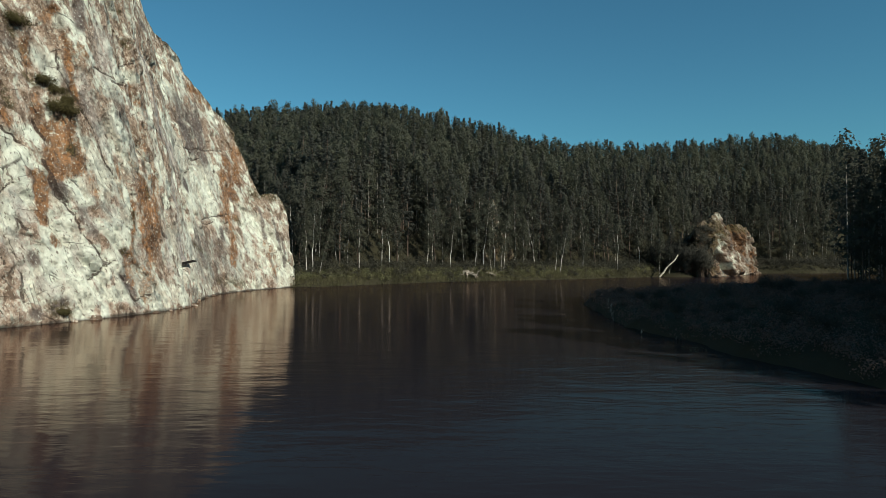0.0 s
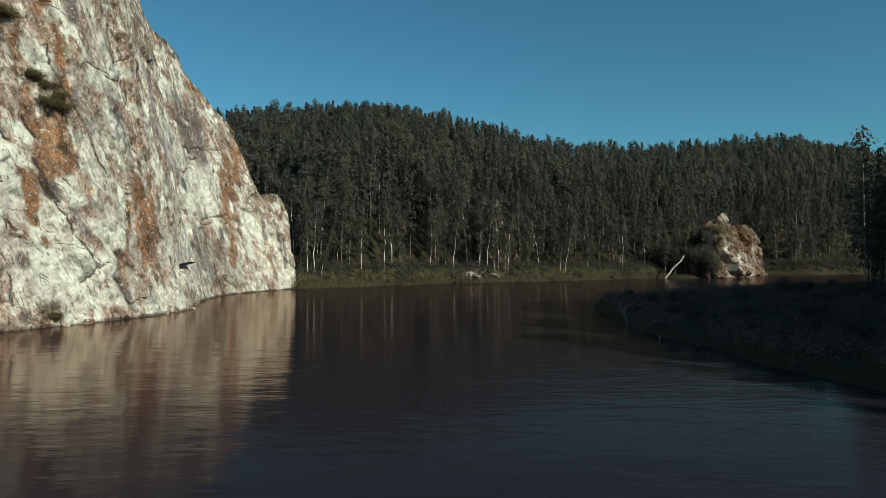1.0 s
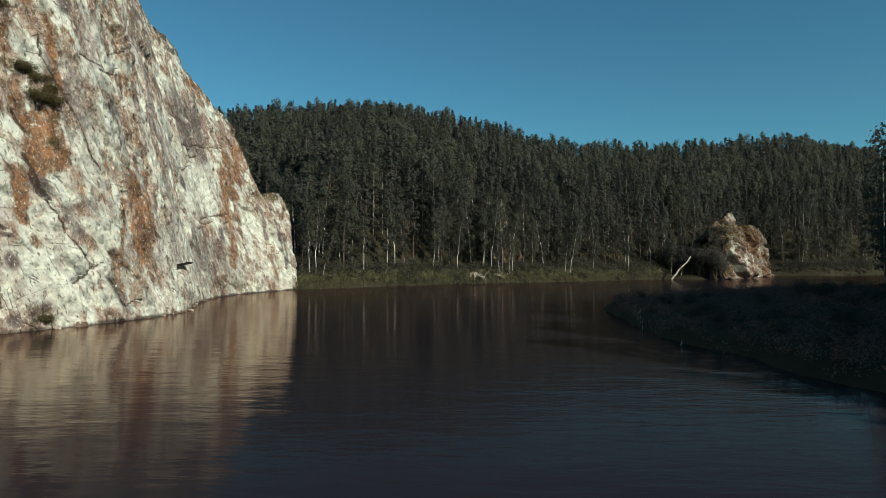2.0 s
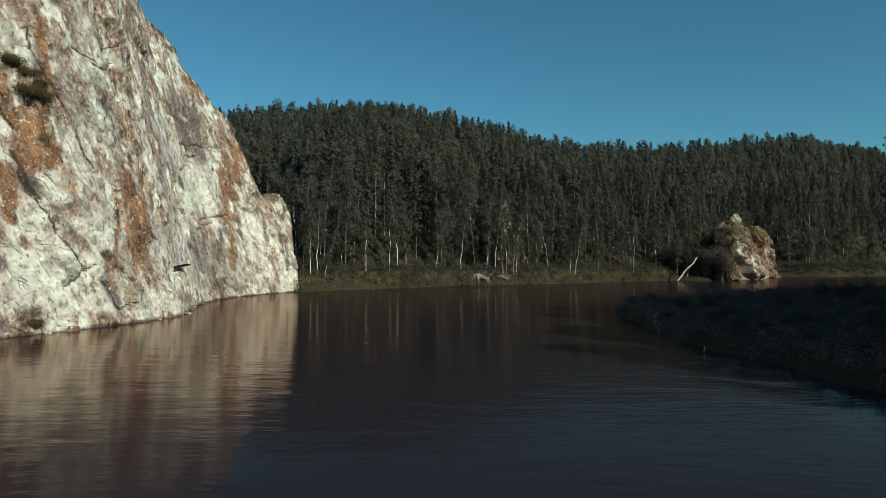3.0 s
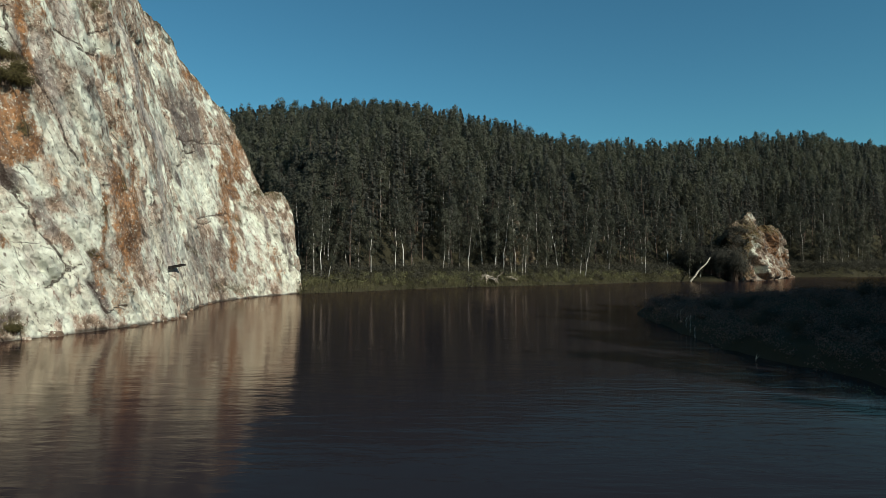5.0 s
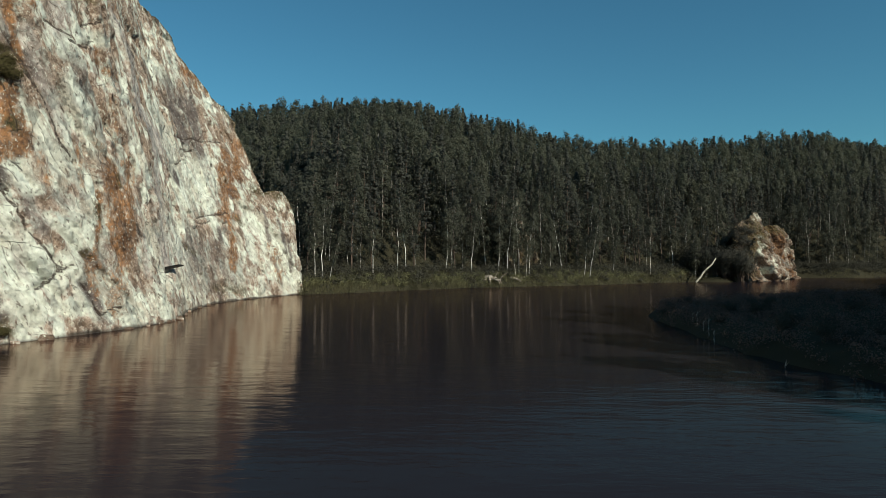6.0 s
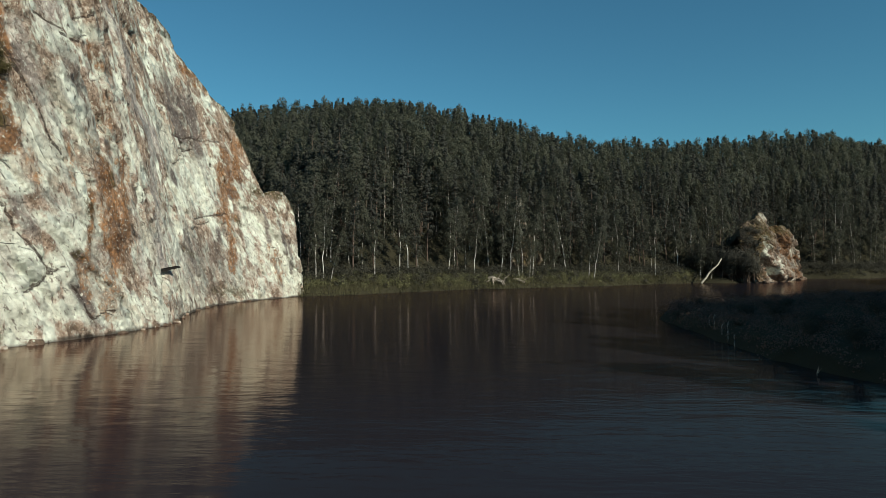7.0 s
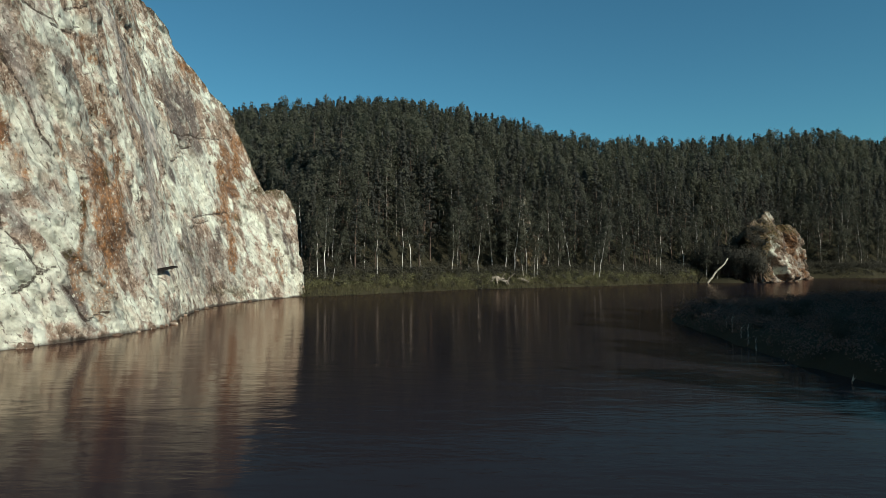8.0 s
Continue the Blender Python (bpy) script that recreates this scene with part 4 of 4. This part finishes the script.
def bank_grass():
    rnd = random.Random(32)
    out = []
    for _ in range(7500):
        x = rnd.uniform(-40, 150) if rnd.random() < 0.7 else rnd.uniform(-36, 40)
        if 54 < x < 96 or (x > 96 and rnd.random() < 0.8) or float(value_noise(np.array(x / 3.5), np.array(0.5), 9)) < 0.36 * rnd.random() + 0.12:
            continue
        d = rnd.uniform(-2.0, 7.5) if rnd.random() < 0.25 else rnd.uniform(-2.0, 3.2)
        out.append((x, bank_y(x) + d, rnd.uniform(0.35, 0.9), 0.25))
    return out


grass("bank_grass", bank_grass(), "olive green grass along the far river bank")


# ---- single trees by the water ----
def lean_birches():
    rows = [(-33.0, 7, 4, 0, 0.62), (-32.0, 8, -2, 0, 0.7), (-30.8, 7, 16, 0, 0.6), (-20.5, 8, -3, 2, 0.8), (-19.3, 8, -1, 0, 0.85), (-12.1, 10, 1, 0, 0.9),
            (4.6, 6, 8, 0, 0.5), (0.6, 7, 2, 0, 0.85), (2.4, 6, -2, 0, 0.72), (5.6, 7, 0, 0, 0.8), (3.2, 8, 1, 0, 0.78), (-1.2, 8, 1, 0, 0.9), (18.2, 6, 9, 0, 0.55), (19.5, 5, 6, 0, 0.6), (25.8, 7, 8, 0, 0.6), (36.4, 6, -3, 0, 0.85), (44.2, 10, 0, 0, 0.7), (49.7, 9, 3, 0, 0.7)]
    own = np.random.default_rng(77)
    kinds = [tree_thing("birch", h, "birch leaning over the grassy river bank", rng=own, bare=b) for h, b in ((17.0, 0.34), (19.0, 0.42), (15.0, 0.30))]
    for k, (x, d, over, fore, size) in enumerate(rows):
        y = bank_y(x) + d - 3.5
        m = pose(x, y, float(land(x, y)) - 0.1, fore, over, 0) @ pose(0, 0, 0, 0, 0, 57 * k) @ Matrix.Diagonal((size, size, size, 1))
        t = place(kinds[k % 3], m)
        t["label"] = "birch leaning over the grassy river bank" if abs(over) > 5 else "white-trunked birch standing close to the water"
    for k, t in enumerate(kinds):
        x = -24.5 + 17.5 * k
        t.matrix_basis = on_land(x, bank_y(x) + 5, 65 * k, 0.62, (0, 5 - 3 * k))


lean_birches()


def leaf_bush(width, height, count=420, size=0.11, mat=SHRUB):
    """A shrub of many stems and leaves."""
    top = new("shrub")
    stems, cs = [], []
    for _ in range(12):
        a, r = rng.uniform(0, 6.28), width * 0.5 * math.sqrt(rng.random())
        tip = Vector((r * math.cos(a), r * math.sin(a), height * rng.uniform(0.5, 1.0)))
        stems.append(tube([(0.1 * math.cos(a), 0.1 * math.sin(a), -0.2), tip * 0.55 + Vector((0, 0, 0.15 * height)), tip], [0.03, 0.02, 0.006], 3))
        cs += [tip, tip * 0.65 + Vector((0, 0, 0.1 * height))]
    v, f = join(stems)
    mesh_object("stem", v, f, PINEBARK, top)
    lv, lf = leaves(rng, cs, [0.32 * width] * len(cs), count // len(cs), size, 0.0, 0.8)
    big_mesh("foliage", lv, lf, mat, parent=top)
    return tagged(top, "dark leafy willow shrub on the low river spit", "shrub", "shrubs on the spit")


shrub_kinds = [leaf_bush(2.6, 2.0, 900, 0.10), leaf_bush(3.4, 2.8, 1300, 0.10), leaf_bush(1.8, 1.3, 700, 0.09)]


def plant_spit():
    rnd = random.Random(41)
    made = 0
    while made < 150:
        y = rnd.uniform(14, 92)
        x = rnd.uniform(10, 48)
        edge = float(interp(y, SPIT_Y, SPIT_X))
        if x < edge + 0.5 or float(land(x, y)) < 0.25 or x > 12 + y * 0.62:
            continue
        big = min(0.46 if y < 60 else 0.3, 0.3 + (x - edge) / 40)
        place(shrub_kinds[rnd.randrange(3)], on_land(x, y, rnd.uniform(0, 360), big * rnd.uniform(0.7, 1.25)))
        made += 1
    for k, ob in enumerate(shrub_kinds):
        ob.matrix_basis = on_land(16 + 3 * k, 58 + 4 * k, 30 * k, 0.35)


plant_spit()


def spit_cover():
    x, y = rng.uniform(9.5, 60, 9000), rng.uniform(10, 92, 9000)
    good = (land(x, y) > 0.1) & (x < 14 + y * 0.65)
    return [(a, b, rng.uniform(0.6, 1.2), rng.uniform(0.25, 0.7)) for a, b in zip(x[good][:2600], y[good][:2600])]


bushes("spit_undergrowth", spit_cover(), SEDGE, "low dark growth covering the shaded river spit", "undergrowth", 20, 0.065)

# pale dead stems on the spit's edge
def dead_stem(x, y, height):
    top = new("dead_stem")
    pts = [Vector((0.05 * math.sin(3 * k), 0.04 * math.cos(2 * k), height * k / 5 - 0.2)) for k in range(6)]
    v, f = tube(pts, [0.05, 0.045, 0.04, 0.035, 0.03, 0.015], 5)
    mesh_object("stem", v, f, DEADWOOD, top, smooth=True)
    twig = tube([pts[4], pts[4] + Vector((0.22, 0.05, 0.25))], [0.015, 0.005], 3)
    mesh_object("twig", twig[0], twig[1], DEADWOOD, top)
    top.matrix_basis = on_land(x, y)
    return tagged(top, "thin bleached dead stem standing at the water's edge", "dead stem")


dead_stem(11.3, 38.4, 1.6)
for dx, h in ((0.0, 1.0), (0.5, 1.2), (1.0, 0.8), (1.7, 1.1), (2.2, 0.9)):
    dead_stem(11.4 + 0.4 * dx, 48.0 + 3.2 * dx, h)
sallow = leaf_bush(1.7, 0.9, 1500, 0.05, HERB)
sallow.name = "sallow_bush"
sallow.matrix_basis = on_land(12.3, 31.9)
tagged(sallow, "small rounded yellowish sallow bush at the water's edge", "shrub")


# ---- roots, logs and the rock among the trees ----
def root_stump(x, y, height, seed, size=1.0):
    """A toppled stump whose bare roots fan down to the ground."""
    r = np.random.default_rng(seed)
    top = new("uprooted_stump")
    v, f = tube([Vector((-1.0, 0.2, -0.2)), Vector((-0.5, 0.1, 0.20 * height)), Vector((0.0, 0.1, 0.24 * height)), Vector((0.6, 0.4, 0.05 * height))], [0.55, 0.45, 0.34, 0.2], 9)
    mesh_object("stump", v, f, DEADWOOD, top, smooth=True)
    for k in range(11):
        a = 0.57 * k + r.uniform(-0.3, 0.3)
        reach = r.uniform(0.6, 1.6)
        out = Vector((math.cos(a), math.sin(a), 0))
        bend = Vector((-out.y, out.x, 0)) * r.uniform(-0.4, 0.4)
        z = r.uniform(0.1, 0.3) * height
        pts = [Vector((-0.5, 0.1, 0.6 * z)), out * 0.4 * reach + Vector((0, 0, 0.8 * z)), out * 0.8 * reach + bend + Vector((0, 0, 0.1 * z)), out * reach + 1.6 * bend + Vector((0, 0, (-0.5, 0.55, -0.4, 0.9, -0.5)[k % 5] * height * 0.6))]
        v, f = tube(pts, [0.22, 0.13, 0.08, 0.03], 5)
        mesh_object("root", v, f, DEADWOOD, top, smooth=True)
    for k in range(2):
        x0 = 0.2 + 0.9 * k
        v, f = tube([Vector((x0, 0.2, -0.3)), Vector((x0 + 0.3, 0.2, 0.3 * height)), Vector((x0 + 0.75 + 0.2 * k, 0.3, height * r.uniform(0.45, 0.8)))], [0.08, 0.06, 0.02], 5)
        mesh_object("sucker_stem", v, f, DEADWOOD, top, smooth=True)
    top.matrix_basis = on_land(x, y, 15 * seed - 25, size)
    return tagged(top, "pale weathered stump with bare twisted roots on bank", "stump")


root_stump(-2.9, bank_y(-2.9) + 0.9, 1.5, 1, 1.6)
root_stump(2.2, bank_y(2.2) + 1.2, 1.2, 2, 1.1)


def log(name, a, b, radius, mat, label):
    a, b = Vector(a), Vector(b)
    pts = [a.lerp(b, t) + Vector((0.25 * math.sin(9 * t), 0.1, 0.22 * math.sin(7 * t))) for t in (0, 0.2, 0.4, 0.6, 0.8, 1.0)]
    v, f = tube(pts, [radius * k for k in (1.0, 0.96, 0.9, 0.85, 0.75, 0.6)], 8)
    top = new(name)
    mesh_object("trunk", v, f, mat, top, smooth=True)
    for t in (0.45, 0.7):
        p = a.lerp(b, t)
        v, f = tube([p, p + Vector((0.5, -0.3, 0.6))], [radius * 0.35, radius * 0.1], 4)
        mesh_object("branch_stub", v, f, mat, top)
    return tagged(top, label, "fallen tree")


log("fallen_birch", (47.0, 169.0, 0.1), (52.4, 171.0, 5.9), 0.24, PALEWOOD, "thick white fallen birch trunk leaning against the crag")
log("fallen_log", (20.5, bank_y(20.5) + 5, 3.0), (25.0, bank_y(25) + 5, 3.2), 0.12, DEADWOOD, "thin pale fallen log lying on the grassy bank")
log("driftwood", (42.2, bank_y(42.2) + 4, 1.6), (45.2, bank_y(45.2) + 4, 3.0), 0.12, DEADWOOD, "short pale driftwood branch lying on the bank")

pinnacle = build_crag("pinnacle", ([-4, -1.5, 0.5, 3, 5.5, 8, 10], [163, 156, 153.4, 152.4, 153.4, 157, 163]), (150, 165), ([0, 6, 9.5, 12, 14.5, 18, 24], [6, 11, 16, 19.8, 20.2, 13, 6]),
                      ([0, 24], [0.13, 0.13]), ([(8, 6, 12, 10, 2, 0.5)], [], [], [(2, 3, 20, 3, 5.0, 1.0), (4, 8, 18, 9, 4.0, 0.9), (12, 13, 14, 13, 2.0, 0.6)], [(12, 16, 13.5, 19.5, 1.5, 1), (13, 10, 14.5, 13.5, 0.8, 1)]), 17, 70, 0.3, 0.8, by_length=True, stain=(0.3, 0.5), back_to=(0.0, 1.0), mat=BROWNROCK)
tagged(pinnacle, "narrow pale rock pinnacle half hidden among birches", "rock")

# the jutting slab and the growth on the cliff
def cliff_ledge():
    bm = bmesh.new()
    outline = [(-1.0, 0.1, 0.0), (-0.6, 0.35, -0.05), (0.6, 0.45, 0.05), (1.8, 0.5, 0.20), (1.85, -0.9, 0.24), (-0.95, -0.5, 0.0)]
    low = [bm.verts.new((x, -y, z)) for x, y, z in outline]
    high = [bm.verts.new((x * 0.97, -y * 0.92, z + 0.10 + 0.03 * math.sin(4 * x))) for x, y, z in outline]
    bm.faces.new(low[::-1])
    bm.faces.new(high)
    for i in range(6):
        j = (i + 1) % 6
        bm.faces.new((low[i], low[j], high[j], high[i]))
    bmesh.ops.bevel(bm, geom=bm.edges[:], offset=0.03, segments=1, affect='EDGES')
    bmesh.ops.recalc_face_normals(bm, faces=bm.faces[:])
    me = bpy.data.meshes.new("ledge")
    bm.to_mesh(me)
    bm.free()
    me.materials.append(SHADEROCK)
    ob = new("ledge", me)
    ob.matrix_world = pose(-30.9, 62.5, 4.42, 0, -4, 74) @ Matrix.Diagonal((1.35, 0.45, 1.0, 1))
    ob.parent = cliff
    ob["label"] = "jutting rock slab coloured near-black for shade"


# near-black colour stands in for shade on the slab's edge and underside
n = Nodes("shade_slab", 0.95, 0.0)
SHADEROCK = n.color(n.ramp(n.noise(n.pos, 5, 6), [(0.3, (0.012, 0.011, 0.010)), (0.7, (0.03, 0.027, 0.025))]))
cliff_ledge()


def cliff_growth(x, y, z, width, height, label):
    top = leaf_bush(width, height, 2200, 0.055, TUFT)
    top.name = "grass_tuft"
    top.matrix_basis = pose(x, y, z)
    tagged(top, label, "tuft", "tufts on the cliff")


for x, y, z, w, h in ((-31.8, 44.5, 16.4, 1.9, 0.75), (-31.5, 45.6, 16.4, 1.7, 0.7), (-32.2, 43.6, 18.4, 1.5, 0.5), (-32.1, 44.6, 18.0, 1.5, 0.5), (-31.9, 45.6, 17.4, 1.4, 0.5), (-32.7, 41.6, 22.4, 1.8, 0.4),
                      (-31.9, 45.5, 0.5, 1.0, 0.5), (-31.7, 46.3, 13.3, 0.8, 0.3)):
    cliff_growth(x, y, z, w, h, "olive grass and herb tuft growing on a cliff ledge")


def crag_bushes():
    rnd = random.Random(51)
    for _ in range(26):
        x = rnd.uniform(48, 60.5)
        y = 170.5 + (59.5 - x) * 0.45 + rnd.uniform(0.5, 4)
        b = place(shrub_kinds[rnd.randrange(3)], pose(x, y, max(0.0, float(land(x, y))) + rnd.uniform(0.0, 1.0), 0, 0, rnd.uniform(0, 360)) @ Matrix.Diagonal((2.0, 2.0, 2.3, 1)))
        tagged(b, "dark leafy bush at the foot of the crag", group="bushes by the crag")


crag_bushes()

# growth that clings to the shoulder of the crag
for k, (x, y, z, size) in enumerate(((59.3, 175.6, 11.0, 0.9), (61.1, 179.8, 14.2, 0.7), (62.0, 178.9, 12.6, 1.0), (61.6, 175.8, 9.4, 0.8), (59.9, 175.1, 7.9, 1.1), (60.6, 174.6, 6.4, 1.2), (59.0, 174.0, 5.0, 1.3), (63.6, 179.2, 11.9, 0.7), (64.5, 182.0, 15.2, 0.6), (60.2, 176.6, 12.4, 0.9), (59.0, 173.4, 3.4, 1.2), (61.8, 176.9, 10.8, 0.8))):
    b = place(shrub_kinds[k % 3], pose(x - 0.5, y - 0.9, z, -20, 0, 77 * k) @ Matrix.Diagonal((1.5 * size, 1.5 * size, 1.1 * size, 1)))
    tagged(b, "dark bush clinging to the shoulder of the crag", group="bushes by the crag")


for k, (x, d, size) in enumerate(((51.0, 2.0, 0.5), (53.5, 0.0, 0.45), (55.5, -2.0, 0.42), (48.5, 4.0, 0.6), (56.6, 0.0, 0.5), (52.5, 4.0, 0.65), (55.0, 3.0, 0.6), (57.0, 4.0, 0.66), (54.2, 1.5, 0.5), (56.8, 2.0, 0.58))):
    t = place((birches + pines)[(2 * k + 3) % 8], on_land(x, bank_y(x) + d - 4, 70 * k, size))
    t["label"] = "young dark green tree growing against the crag"


for k, (x, d, over, size) in enumerate(((116.0, 8, 6, 0.6), (127.0, 8, 10, 0.6), (121.0, 9, -2, 0.7), (104.0, 7, 3, 0.6), (110.0, 9, -3, 0.75))):
    y = bank_y(x) + d
    t = place(birches[(k + 2) % 5], pose(x, y, float(land(x, y)) - 0.1, 0, over, 0) @ pose(0, 0, 0, 0, 0, 80 * k) @ Matrix.Diagonal((size, size, size, 1)))
    t["label"] = "pale-trunked birch on the shaded far bank"


# ---- boulders along the water ----
def boulder(seed, mat):
    """A worn angular stone about one metre across."""
    r = np.random.default_rng(seed)
    bm = bmesh.new()
    bmesh.ops.create_icosphere(bm, subdivisions=3, radius=0.5)
    cuts = [(Vector(r.normal(size=3)).normalized(), r.uniform(0.26, 0.40)) for _ in range(9)]
    for v in bm.verts:
        for nrm, far in cuts:
            over = v.co.dot(nrm) - far
            if over > 0:
                v.co -= nrm * over * 0.85
        v.co += v.co.normalized() * 0.04 * noise.noise(v.co * 4 + Vector((seed, 0, 0)))
        v.co.z *= 0.75
    me = bpy.data.meshes.new("boulder")
    bm.to_mesh(me)
    bm.free()
    me.materials.append(mat)
    return tagged(new("boulder", me), "worn limestone boulder at the water's edge", "boulder", "boulders along the shore")


stones = [boulder(k, m) for k, m in ((1, ROCK), (2, BROWNROCK), (3, ROCK), (4, BROWNROCK))]


def shore_stones():
    rnd = random.Random(61)
    spots = [(-34.0, 113.6, 2.4, 3), (-33.6, 114.8, 1.8, 1), (-33.2, 116.0, 1.3, 3)]
    for k in range(12):
        i = rnd.uniform(4, 15.8)
        x, y = float(np.interp(i, range(len(CLIFF_X)), CLIFF_X)), float(np.interp(i, range(len(CLIFF_Y)), CLIFF_Y))
        spots.append((x + rnd.uniform(-0.1, 0.5), y, rnd.uniform(0.4, 1.1), rnd.randrange(4)))
    for k in range(9):
        j = rnd.uniform(3, 9)
        x, y = float(np.interp(j, range(len(CRAG_X)), CRAG_X)), float(np.interp(j, range(len(CRAG_Y)), CRAG_Y))
        spots.append((x + 0.6, y - 0.6, rnd.uniform(1.0, 2.2), 1 + 2 * rnd.randrange(2)))
    for x, y, size, k in spots:
        place(stones[k], pose(x, y, 0.05 * size, rnd.uniform(-15, 15), rnd.uniform(-15, 15), rnd.uniform(0, 360)) @ Matrix.Diagonal((size, size * rnd.uniform(0.7, 1.2), size * rnd.uniform(0.7, 1.1), 1)))
    for k, ob in enumerate(stones):
        ob.matrix_basis = pose(CLIFF_X[5 + 2 * k] + 0.3, CLIFF_Y[5 + 2 * k], 0.0, 0, 0, 50 * k) @ Matrix.Diagonal((0.8, 0.7, 0.6, 1))


shore_stones()


def bank_lumps():
    rnd = random.Random(71)
    out = []
    for _ in range(900):
        x = rnd.uniform(-35, 54)
        d = rnd.uniform(0.2, 6.5)
        swell = float(value_noise(np.array(x / 4.0), np.array(d / 3.0), 15))
        if swell < 0.3:
            continue
        big = rnd.random() ** 2 * swell
        out.append((x, bank_y(x) + d, 0.8 + 2.0 * big, 0.3 + 1.5 * big))
    return out


bushes("bank_herbs", bank_lumps(), HERB, "lumpy olive herbs and low bushes along the bank", "herbs", 30, 0.11)
